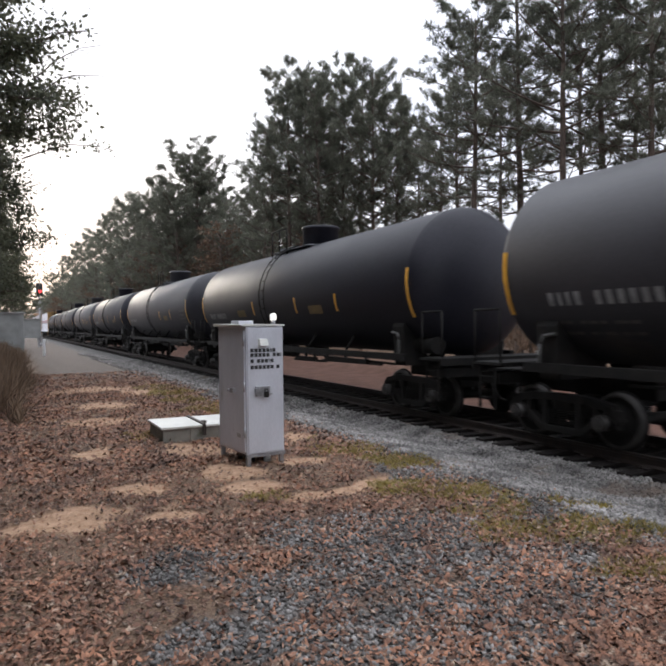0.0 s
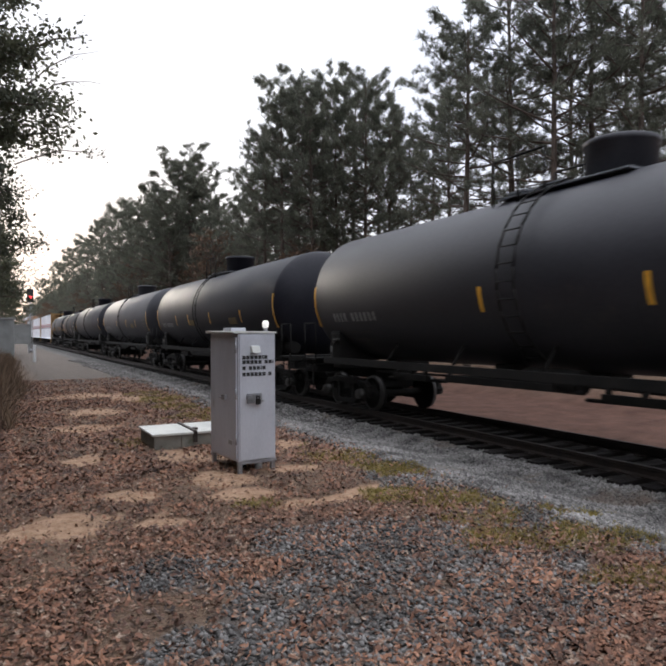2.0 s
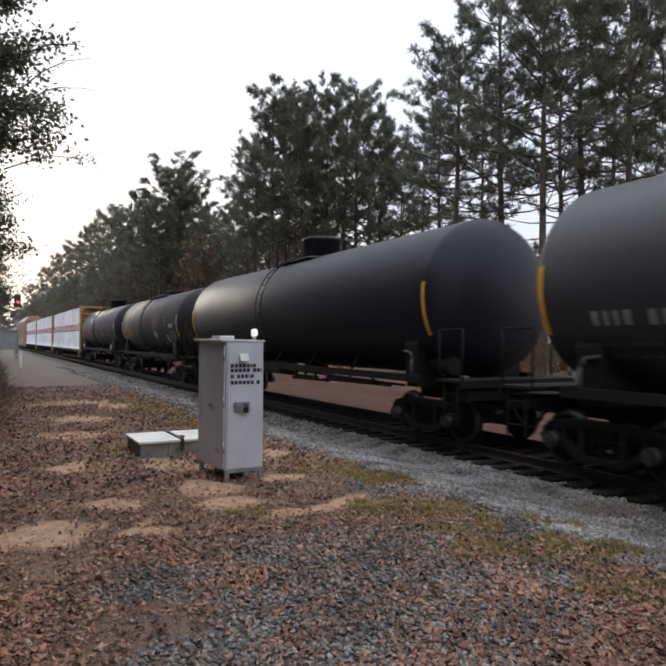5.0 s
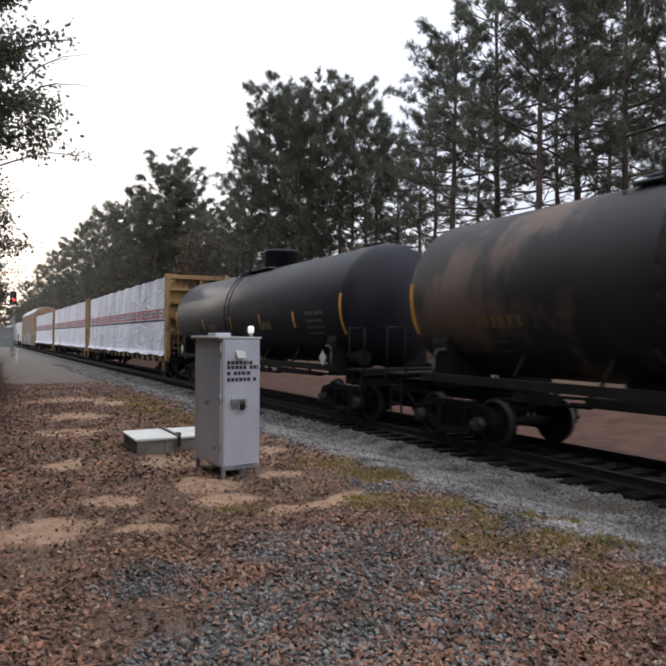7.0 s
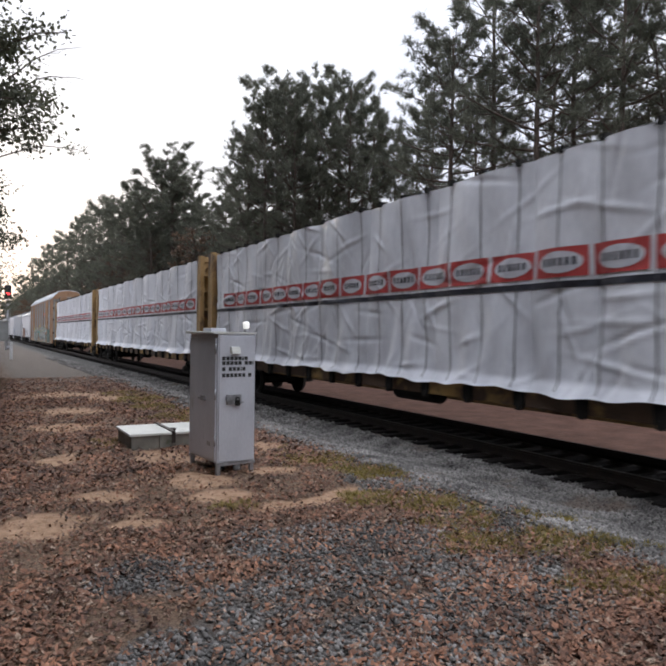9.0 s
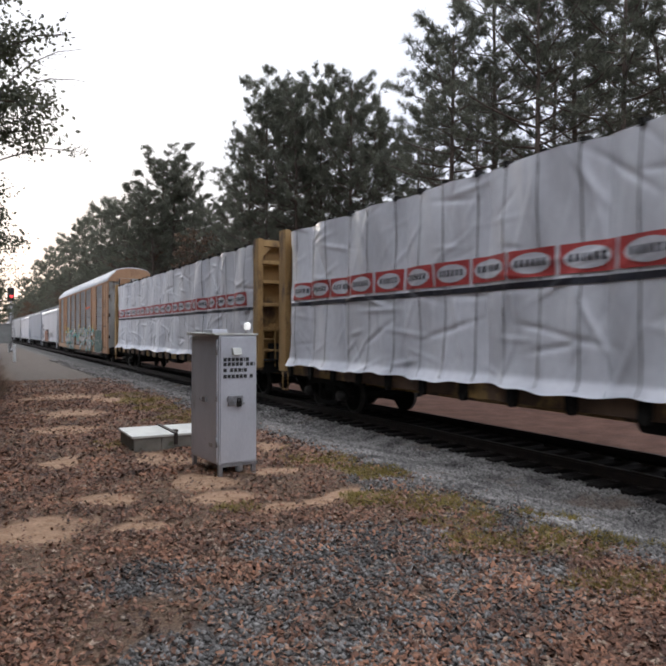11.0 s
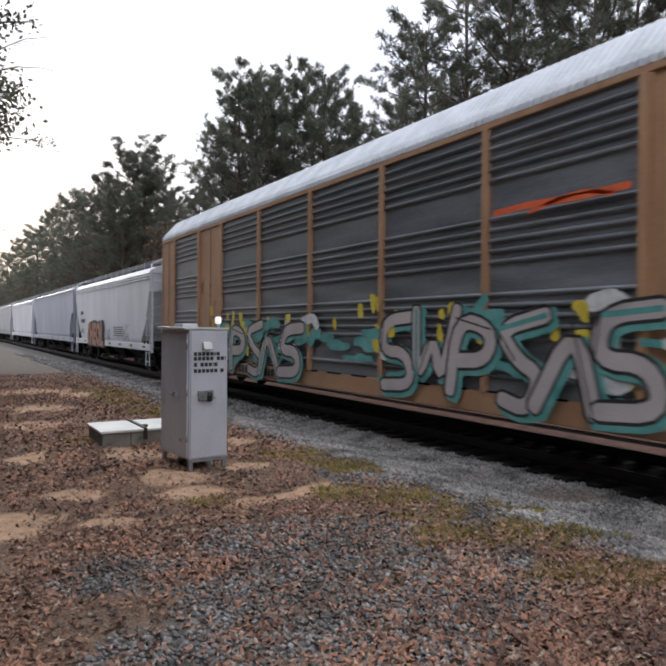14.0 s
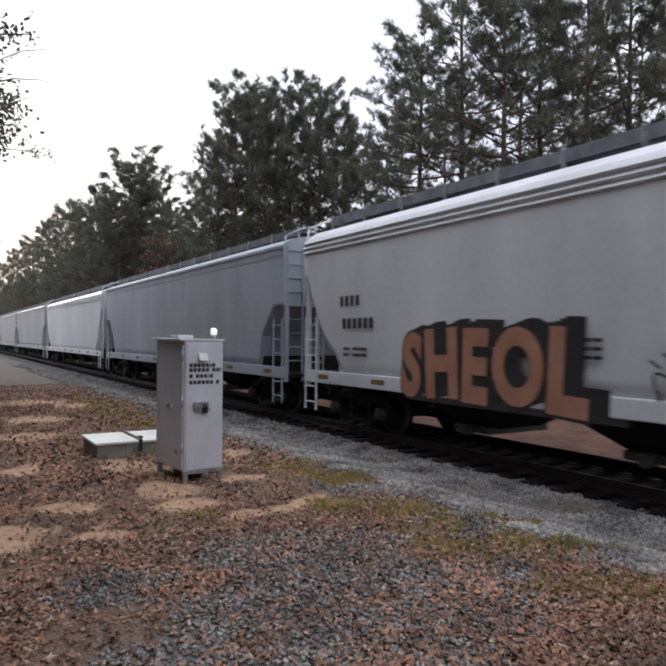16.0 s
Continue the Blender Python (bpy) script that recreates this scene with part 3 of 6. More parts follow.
def tank_car(u0, u1, paint, label, letter_mat=STENCIL, stripes=(3.4, 6.0, 9.6), marks=(4.68, 10.9), patchy=False):
    """u0, u1: head-end and rear head seams along the train."""
    L, mid = u1 - u0, (u0 + u1) / 2
    car = thing("tank_car", pose(TRACK_X, mid, RAIL_Z), label, "tank car", "cars of the train")
    TRAIN.append((car, mid))
    h = L / 2
    prof = [(-h - 0.62, 0.04), (-h - 0.60, 0.35), (-h - 0.53, 0.72), (-h - 0.42, 1.04), (-h - 0.27, 1.28), (-h - 0.12, 1.43), (-h, 1.495)]
    prof += [(-h + 0.02, TANK_R)]
    prof += [(h - 0.02, TANK_R), (h, 1.495), (h + 0.12, 1.43), (h + 0.27, 1.28), (h + 0.42, 1.04), (h + 0.53, 0.72), (h + 0.60, 0.35), (h + 0.62, 0.04)]
    prof = [(y, r if r == TANK_R else r * TANK_R / 1.5) for y, r in prof]
    part("tank", Geo().lathe(prof, 64, (0, 0, TANK_Z)), paint, car, "long black cylindrical tank with rounded heads")
    # underframe
    for s in (-1, 1):
        g = Geo().box((0, s * (h - 0.2), 0.90), (0.62, 3.4, 0.32)).box((0, s * (h + 0.72), 0.98), (2.7, 0.5, 0.2))
        part("stub_sill", g, RUNNING, car, "", 0.015)
        for a in (-1, 1):
            web = [(a * 0.3, 1.05), (a * 1.34, 1.05), (a * 1.40, 1.9), (a * 1.25, 2.2), (a * 0.95, 1.78), (a * 0.5, 1.52), (a * 0.3, 1.48)]
            part("saddle", Geo().loft([[(p, s * (h - 0.95), q) for p, q in web], [(p, s * (h - 0.5), q) for p, q in web]], smooth=False), RUNNING, car)
        plat = Geo().span((-1.5, s * (h + 0.25), 1.22), (1.5, s * (h + 1.0), 1.27)).box((0, s * (h + 1.0), 1.2), (3.0, 0.06, 0.14))
        part("end_platform", plat, RUNNING, car)
        for a in (-1.46, 1.46):
            rails = Geo()
            rails.path([(a, s * (h + 0.3), 1.25), (a, s * (h + 0.3), 2.2), (a, s * (h + 0.98), 2.2), (a, s * (h + 0.98), 1.25)], 0.022)
            part("grab_rail", rails, RUNNING, car)
            rails = Geo()
            ladder(rails, a, s * (h + 0.65), 0.45, 1.2, 0.4)
            part("step", rails, RUNNING, car)
            part("safety_bar", Geo().path([(a, s * (h - 0.62), 1.25), (a * 0.99, s * (h - 0.62), 1.62), (a * 0.98, s * (h - 0.70), 1.75), (a * 0.97, s * (h - 0.95), 1.78)], 0.03), STENCIL_DIM, car)
        coupler(car, s * (h + 1.42), s)
        truck(car, s * (h - 0.70))
    for s in (-1, 1):
        part("side_sill", Geo().box((s * 1.46, 0, 1.24), (0.11, L - 0.6, 0.15)), RUNNING, car)
        for k in range(7):
            y = -h + 0.9 + (L - 1.8) * k / 6
            part("sill_bracket", Geo().cyl((s * 1.44, y, 1.24), (s * 1.0, y, 1.86), 0.03, n=6), RUNNING, car)
    g = Geo().cyl((-0.95, -0.4, 1.15), (-0.95, 0.8, 1.15), 0.2, n=14).box((-0.6, 1.6, 1.15), (0.35, 0.5, 0.4)).path([(-0.9, -0.4, 1.1), (-0.8, -h + 1.8, 1.0)], 0.03).path([(-0.9, 0.8, 1.1), (-0.8, h - 1.8, 1.0)], 0.03).box((0, 0, 1.35), (0.5, 0.7, 0.5))
    part("brake_gear", g, RUNNING, car)
    for a, b, z in ((0.16, 0.31, 1.03), (0.35, 0.44, 0.97), (0.50, 0.68, 1.04), (0.72, 0.80, 0.99)):
        y0, y1 = -h + L * a, -h + L * b
        g = Geo().box((-1.15, (y0 + y1) / 2, z), (0.10, y1 - y0, 0.12)).cyl((-1.05, y0 - 0.5, z - 0.04), (-1.05, y1 + 0.4, z - 0.07), 0.035, n=6)
        for y in (y0 + 0.1, (y0 + y1) / 2, y1 - 0.1):
            g.box((-1.15, y, z + 0.10), (0.05, 0.09, 0.30))
        part("brake_piping", g, RUNNING, car, "dark pipes and levers hung under the tank")
    part("air_tank", Geo().cyl((-0.95, -h - 0.15, 1.5), (-0.95, -h + 0.75, 1.5), 0.19, n=14), RUNNING, car, "small grey air reservoir above the end platform")
    # top fittings
    top = TANK_Z + TANK_R
    g = Geo().lathe([(top - 0.10, 0.57), (top + 0.46, 0.57), (top + 0.47, 0.61), (top + 0.55, 0.61), (top + 0.58, 0.56), (top + 0.60, 0.05)], 28, (0, -0.35, 0), "z")
    if patchy:
        g = Geo().lathe([(top - 0.10, 0.4), (top + 0.12, 0.4), (top + 0.14, 0.44), (top + 0.2, 0.44), (top + 0.23, 0.05)], 24, (0, -0.35, 0), "z")
    part("manway_housing", g, paint, car, "low black valve cover" if patchy else "black drum-shaped valve housing")
    g = Geo()
    for y in (0.62, 1.45):
        g.box((0, y, top + 0.03), (1.2, 0.5, 0.04))
    for s in (-1, 1):
        g.box((s * 0.62, 0.35, top - 0.08), (0.3, 2.9, 0.03))
    part("platform", g, GRATE, car)
    for s in (-1, 1):
        g = Geo()
        for y in (0.55, 1.2, 1.85):
            g.cyl((s * 0.8, y, top - 0.26), (s * 0.8, y, top + 0.62), 0.022, n=6)
        g.path([(s * 0.8, 0.55, top + 0.62), (s * 0.8, 1.85, top + 0.62)], 0.022)
        part("handrail", g, RUNNING, car, "thin black safety rail")
    for s in (-1, 1):
        g, r = Geo(), TANK_R + 0.13
        for k in range(14):
            t = -0.9 + 2.2 * k / 13
            g.cyl((s * r * math.cos(t), 0.30, TANK_Z + r * math.sin(t)), (s * r * math.cos(t), 0.70, TANK_Z + r * math.sin(t)), 0.014, n=5)
        for a in (0.30, 0.70):
            g.path([(s * r * math.cos(t), a, TANK_Z + r * math.sin(t)) for t in np.linspace(-0.95, 1.3, 12)], 0.02, 5)
        part("ladder", g, RUNNING, car)
    # tapes and marks
    def patch(name, y0, y1, a0, a1, m, lab=""):
        g = Geo().grid(lambda u, w: skin(u, w), np.linspace(y0, y1, 3), np.linspace(a0, a1, 9))
        g.grid(lambda u, w: skin(u, w, 0.004), np.linspace(y0, y1, 2), (a0, a1))
        part(name, g, m, car, lab)
    for s in (-1, 1):
        patch("reflector_tape", s * (h - 0.02) - 0.05, s * (h - 0.02) + 0.05, -0.50, 0.16, YELLOW, "tall yellow reflective tape")
    for y in stripes:
        for q in (-h + y,):
            patch("reflector_tape", q - 0.05, q + 0.05, -0.36, -0.08, YELLOW)
    for y in marks:
        patch("stencil_label", -h + y - 0.42, -h + y + 0.42, -0.39, -0.24, OCHRE, "ochre stencil label")
    def rows_of(y, specs, m):
        for a, tall, letter, widths, gap in specs:
            g = Geo()
            for w in widths:
                if w > 0:
                    ys = np.linspace(y, y - w * letter, 2)
                    g.grid(lambda u, v: skin(u, v, 0.007), ys, np.linspace(a - tall / 3, a + tall / 3, 3))
                y2 = (abs(w) + gap) * letter
                y -= y2
            tagged(part("lettering", g, m, car, "painted lettering reduced to blocks"), kind="stuff")
            y = start
    near = u0 == 120.1
    boxed = u0 in (30.3, 67.75, 120.1)
    for start, sgn in ((h - 0.9, 1), (-h + (1.95 if near else 1.35), -1))[:2 if boxed else 1]:
        word = [1, 0.7, 0.75, 1, -0.9, 1, 1, 1, 1, 1, 1] if sgn > 0 else [0.7] * 6
        if sgn > 0:
            rows_of(start, [(-0.35, 0.20, 0.115, word, 0.72)], letter_mat)
            rows_of(start, [(-0.60, 0.055, 0.06, [2, 3, -1, 2, 3, 2, -1, 4, 3], 0.6), (-0.73, 0.055, 0.06, [1, 3, 2, -1, 4, 3, -1, 2, 4], 0.6)], STENCIL_DIM)
        else:
            rows_of(start, [(-0.12, 0.09, 0.07, [3, 3, -0.5, 4, 2], 0.5), (-0.25, 0.07, 0.07, [2, 2, 3, 2, 2], 0.5), (-0.36, 0.07, 0.07, [3, 2, 2, 2, 3], 0.5), (-0.47, 0.06, 0.07, [2, 1, 4, 3], 0.5)], STENCIL_DIM)
    for s in (-1, 1):
        a, y = (-1.02, s * (h - 0.92)) if near else (-0.98, s * (h - 0.22))
        g = Geo().box((0, 0, 0), (0.012, 0.27, 0.27), Matrix.Rotation(radians(45), 3, "X"))
        spot = (-1.53, y, 1.48) if near else skin(y, a, 0.09)
        part("placard", g, PLACARD, car, "white diamond placard", 0, pose(*spot))
        for e in (-1, 1):
            part("placard_holder", Geo().path([skin(y, a + 0.1 * e, 0.0), (spot[0] + 0.006, y, spot[2] + 0.07 * e)], 0.02), RUNNING, car)
    if patchy:
        for k, (y, wd, a0, a1, m) in enumerate([(-5.1, 0.70, -0.18, -0.07, STENCIL), (-5.2, 1.05, -0.60, -0.27, STENCIL_DIM), (-4.14, 0.42, -0.66, -0.40, STENCIL), (-2.0, 0.66, -0.50, -0.28, STENCIL), (-4.03, 0.15, -0.12, 0.20, STENCIL_DIM), (-3.3, 0.75, -0.57, -0.53, STENCIL_DIM), (-1.95, 0.3, -0.62, -0.55, STENCIL_DIM)]):
            patch("decal", y - wd / 2, y + wd / 2, a0, a1, m, "faded rectangular decal")
        for y in (-3.33, -0.45, 1.0, 2.37):
            g = Geo().grid(lambda u, w: skin(u + (w + 0.78) * 0.5, w), (y - 0.05, y + 0.05), np.linspace(-0.92, -0.66, 5))
            part("reflector_tape", g, YELLOW if y < -3 else STENCIL_DIM, car, "" if y < -3 else "dirty pale reflective tape")
    return car


def winch_mesh():
    return mesh_of("strap_winch", Geo().box((0, 0, 0.04), (0.10, 0.20, 0.24)).cyl((-0.06, 0, -0.09), (0.06, 0, -0.09), 0.07, n=10), RUNNING, 0.01)


def centerbeam_car(u0, u1):
    """Lumber flat with tall end bulkheads and a centre girder."""
    L, mid = u1 - u0, (u0 + u1) / 2
    car = thing("lumber_flat_car", pose(TRACK_X, mid, RAIL_Z), "rust-streaked tan-yellow lumber flat car with tall end bulkheads", "flat car", "cars of the train")
    TRAIN.append((car, mid))
    h = L / 2
    for s in (-1, 1):
        part("side_sill", Geo().box((s * 1.36, 0, 1.00), (0.14, L, 0.30)), BEAM_RUST, car, "rusty side sill with yellow remains", 0.02)
        for k in range(19):
            part("strap_winch", shared(winch_mesh), RUNNING, car, at=pose(s * 1.45, -h + 0.7 + (L - 1.4) * k / 18, 0.95))
        bh = s * (h - 0.25)
        g = Geo().box((0, bh - s * 0.10, 2.92), (2.9, 0.06, 3.7))
        part("bulkhead_plate", g, BEAM_YELLOW, car)
        for a in (-1.42, 1.42):
            g = Geo().box((a, bh + s * 0.06, 2.9), (0.16, 0.42, 3.95))
            for k in range(12):
                g.cyl((a - 0.09 * (1 if a > 0 else -1) * -1, bh + s * 0.2, 1.2 + 0.3 * k), (a + 0.1 * (1 if a > 0 else -1), bh + s * 0.2, 1.2 + 0.3 * k), 0.025, n=6)
            part("bulkhead_post", g, BEAM_YELLOW, car, "", 0.015)
        for z in (1.45, 2.1, 2.85, 3.55, 4.15, 4.74):
            part("bulkhead_rib", Geo().box((0, bh + s * 0.10, z), (2.7, 0.36, 0.10 if z < 4.7 else 0.20)), BEAM_YELLOW, car, "", 0.015)
        part("bulkhead_post", Geo().box((0.12, bh + s * 0.16, 2.9), (0.16, 0.16, 3.6)), BEAM_YELLOW, car, "", 0.015)
        for a in (-1, 1):
            g = Geo().add([(a * 1.35, bh + s * 0.22, 4.78), (a * 0.9, bh + s * 0.22, 4.78), (a * 1.35, bh + s * 0.22, 4.3), (a * 1.35, bh + s * 0.18, 4.78), (a * 0.9, bh + s * 0.18, 4.78), (a * 1.35, bh + s * 0.18, 4.3)], [(0, 1, 2), (3, 5, 4), (0, 3, 4, 1), (1, 4, 5, 2), (2, 5, 3, 0)])
            part("gusset", g, BEAM_YELLOW, car)
        g = Geo().cyl((-0.55, bh + s * 0.33, 2.1), (-0.55, bh + s * 0.37, 2.1), 0.28, n=20).box((-0.55, bh + s * 0.27, 2.0), (0.3, 0.16, 0.5))
        part("brake_wheel", g, RUNNING, car, "dark brake wheel on the bulkhead")
        g = Geo()
        ladder(g, -1.15, bh + s * 0.3, 0.95, 2.3, 0.4, 0.014, "x")
        part("ladder", g, BEAM_YELLOW, car)
        g = Geo().path([(-1.5, bh, 0.9), (-1.5, bh, 0.42), (-1.5, bh - s * 0.35, 0.42), (-1.5, bh - s * 0.35, 0.9)], 0.02)
        part("sill_step", g, BEAM_YELLOW, car)
        part("end_sill", Geo().box((0, s * (h - 0.1), 0.95), (2.7, 0.3, 0.4)), RUNNING, car, "", 0.02)
        gear = Geo().box((0.35, bh + s * 0.18, 1.55), (1.5, 0.22, 0.7)).box((-0.75, bh + s * 0.18, 1.42), (0.7, 0.2, 0.5)).cyl((0.2, bh + s * 0.3, 1.3), (0.2, bh + s * 0.3, 2.3), 0.07, n=8).box((0, bh + s * 0.3, 1.16), (2.7, 0.4, 0.05))
        part("brake_rigging", gear, RUNNING, car, "grimy brake rigging at the foot of the bulkhead", 0.02)
        coupler(car, s * (h + 0.5), s)
        truck(car, s * (h - 2.1))
    part("floor", Geo().box((0, 0, 1.13), (2.75, L - 0.7, 0.1)), RUNNING, car)
    part("centre_beam", Geo().box((0, 0, 3.0), (0.16, L - 0.8, 3.7)).box((0, 0, 0.85), (0.45, L - 1, 0.45)), BEAM_YELLOW, car)
    for k in range(8):
        part("cross_bearer", Geo().box((0, -h + 4.2 + (L - 8.4) * k / 7, 0.98), (2.6, 0.14, 0.2)), RUNNING, car)
    part("air_tank", Geo().cyl((-0.9, -1, 0.8), (-0.9, 0.4, 0.8), 0.2, n=12), RUNNING, car)
    return car


def lumber_load(u0, u1, seed):
    """Wrapped stacks of lumber, one sheet for each bay, with printed band and straps."""
    L, mid = u1 - u0, (u0 + u1) / 2
    load = thing("wrapped_lumber", pose(TRACK_X, mid, RAIL_Z), "lumber stacks in creased white wrap with a red printed band", "lumber load", "lumber loads")
    TRAIN.append((load, mid))
    rnd = random.Random(seed)
    h, z0, z1 = L / 2, 1.11, 4.74
    for a, b in ((-1.30, -0.12), (0.12, 1.30)):
        part("lumber_block", Geo().span((a, -h + 0.05, 1.20), (b, h - 0.05, z1 - 0.05)), LUMBER, load, "sawn boards under the wrap")
    folds = [(rnd.uniform(-h, h), rnd.uniform(z0, z1), rnd.choice((rnd.uniform(-1.0, 1.0), rnd.uniform(1.1, 1.9))), rnd.uniform(0.35, 1.2), rnd.choice((-1, 1, 1)) * rnd.uniform(0.010, 0.040)) for _ in range(230)]
    fa = np.array(folds)
    bays, y = [], -h
    while y < h - 1.2:
        w = rnd.choice((1.22, 2.44, 2.44, 1.83))
        bays.append((y, min(y + w, h)))
        y += w
    bays[-1] = (bays[-1][0], h)
    sag = {k: rnd.uniform(-0.02, 0.05 if seed == 20 else 0.11) for k in range(len(bays))}

    def swell(y, z):
        d = (y - fa[:, 0]) * np.cos(fa[:, 2]) + (z - fa[:, 1]) * np.sin(fa[:, 2])
        e = -(y - fa[:, 0]) * np.sin(fa[:, 2]) + (z - fa[:, 1]) * np.cos(fa[:, 2])
        crease = float(np.sum(fa[:, 4] * np.exp(-(d / 0.042) ** 2 - (e / (fa[:, 3] * 0.6)) ** 2)))
        drape = 0.028 * max(0, 1 - abs(z - 1.7) / 1.0) * math.sin(9.0 * y + 2.2 * z + 1.3 * math.sin(2.1 * y)) if seed == 20 else 0.0
        return crease + drape + 0.030 * math.sin(2.6 * y + 1.7 * z + seed) + 0.014 * math.sin(7.3 * y - 2.9 * z)

    def face(y, z, lift=0.0):
        k = 0
        for i, (a, b) in enumerate(bays):
            if a <= y:
                k = i
        a, b = bays[k]
        t = (y - a) / max(b - a, 0.01)
        hem = max(0, (1.55 - z)) * 0.22 * (0.5 + 0.5 * math.sin(5.1 * y + seed)) * 0.5 + 0.55 * max(0, 1.30 - z)
        return (-1.385 - (sag[k] + 0.07) * math.sin(math.pi * min(max(t, 0), 1)) ** 0.6 - swell(y, z) - hem - lift, y, z)
    for k, (a, b) in enumerate(bays):
        nz, ny = 86, max(14, int((b - a) * 26))
        e = 0.0
        ys, zs = np.linspace(a + e, b - e, ny), np.linspace(0, 1, nz)
        g = Geo()
        g.grid(lambda yy, q: face(yy, (z0 + 0.03 * math.sin(1.9 * yy + seed) + 0.015 * math.sin(7 * yy)) * (1 - q) + z1 * q), ys, zs)
        g.grid(lambda yy, q: (-1.385 - (sag[k] + 0.07) * math.sin(math.pi * min(max((yy - a) / (b - a), 0), 1)) ** 0.6 - swell(yy, z1) + q * (1.385 * 2 + 0.05), yy, z1 + 0.03 * math.sin(math.pi * min(q * 8, 1)) + 0.015 * math.sin(5 * yy) - 0.02 * q), ys, np.linspace(0, 1, 12))
        g.grid(lambda yy, q: (1.40, yy, z0 * q + (z1 - 0.02) * (1 - q)), (a + e, b - e), (0, 1))
        ob = part("wrap_sheet", g, WRAP, load, "creased white plastic wrap")
    straps = []
    y = -h + 0.5
    while y < h - 0.2:
        straps.append(y)
        y += rnd.uniform(0.72, 1.0)
    for y in straps:
        g = Geo().grid(lambda q, w: face(y + w, z0 + 0.05 + (z1 - z0 - 0.05) * q, 0.014), np.linspace(0, 1, 80), (-0.013, 0.013))
        strap = part("strap", g, STRAP, load, "thin dark grey tie-down strap")
        part("corner_guard", Geo().box((-1.42, y, z1 + 0.02), (0.14, 0.10, 0.11)), RUNNING, strap, "dark corner guard")
    g = Geo().grid(lambda q, w: face(q, 2.70 + 0.10 * w, 0.014), np.arange(-h + 0.02, h, 0.035), (0, 0.5, 1))
    part("printed_band", g, WRAP_BLACK, load, "black printed band")
    y = -h + rnd.uniform(0.1, 0.5)
    while y < h - 1.0:
        y1 = y + 0.94
        g = Geo().grid(lambda q, w: face(q, 2.86 + 0.44 * w, 0.016), np.linspace(y, y1, 26), np.linspace(0, 1, 12))
        box = part("printed_label", g, WRAP_RED, load, "red printed label with a white oval")
        c = (y + y1) / 2
        g = Geo()
        g.grid(lambda t, e: face(c + 0.40 * e * math.cos(t), 3.08 + 0.165 * e * math.sin(t), 0.024), np.linspace(0, 2 * math.pi, 33), (0.02, 0.2, 0.4, 0.6, 0.8, 1.0))
        part("oval", g, WRAP_WHITE, box)
        g = Geo()
        for i in range(6):
            p = c + 0.27 - 0.108 * i
            g.grid(lambda q, w: face(q, 3.025 + 0.12 * w, 0.034), np.linspace(p - 0.028, p + 0.028, 4), np.linspace(0, 1, 5))
        tagged(part("print", g, WRAP_BLACK, box), kind="stuff")
        y = y1 + 0.08
    return load


def ribbed_screen():
    """One corrugated side screen, a metre wide."""
    ribs = [z + k for z in (4.35, 3.05, 1.85) for k in (0, 0.17, 0.34, 0.51, 0.68)] + [1.25]
    zs, xs = [0.99], [0.0]
    for r in sorted(ribs):
        if r > 5.1:
            continue
        zs += [r - 0.045, r - 0.012, r + 0.012, r + 0.045]
        xs += [0.0, -0.05, -0.05, 0.0]
    zs.append(5.20)
    xs.append(0.0)
    ring = list(zip(xs, zs)) + [(0.03, 5.20), (0.03, 0.99)]
    g = Geo().loft([[(a, y, b) for a, b in ring] for y in (0, 1)], smooth=False)
    return mesh_of("screen", g, RACK_SCREEN)


def blob(c, a, b, lean=0.0, n=18, lump=0.0, ph=0.0):
    """Outline of a rounded letter-like shape."""
    pts = []
    for i in range(n):
        t = 2 * math.pi * i / n
        s = 1 + lump * math.sin(3 * t + ph)
        u, w = abs(math.cos(t)) ** 0.6 * math.copysign(1, math.cos(t)) * a * s, abs(math.sin(t)) ** 0.6 * math.copysign(1, math.sin(t)) * b * s
        pts.append((c[0] + u + lean * w, c[1] + w))
    return pts


def paint_shape(g, x, pts):
    g.add([(x, p, q) for p, q in pts] + [(x + 0.004, p, q) for p, q in pts], [tuple(range(len(pts)))] + [(i, (i + 1) % len(pts), (i + 1) % len(pts) + len(pts), i + len(pts)) for i in range(len(pts))])


def rounded(pts, times=2):
    for _ in range(times):
        cut = [pts[0]]
        for (a, b), (c, d) in zip(pts, pts[1:]):
            cut += [(a * 0.75 + c * 0.25, b * 0.75 + d * 0.25), (a * 0.25 + c * 0.75, b * 0.25 + d * 0.75)]
        pts = cut + [pts[-1]]
    return pts


def stroke(g, x, pts, w):
    """One ribbon of paint with softened bends and tapered ends."""
    line = [Vector(p) for p in rounded(list(pts))]
    first, last = (line[0] - line[1]).normalized(), (line[-1] - line[-2]).normalized()
    line = [line[0] + first * w * 0.35] + line + [line[-1] + last * w * 0.35]
    v, f = [], []
    for k, p in enumerate(line):
        d = (line[min(k + 1, len(line) - 1)] - line[max(k - 1, 0)]).normalized()
        n = Vector((-d.y, d.x)) * w / 2 * (0.62 if k in (0, len(line) - 1) else 1.0)
        v += [(x, p.x + n.x, p.y + n.y), (x, p.x - n.x, p.y - n.y)]
        if k:
            f.append((2 * k - 2, 2 * k, 2 * k + 1, 2 * k - 1))
    g.add(v, f)


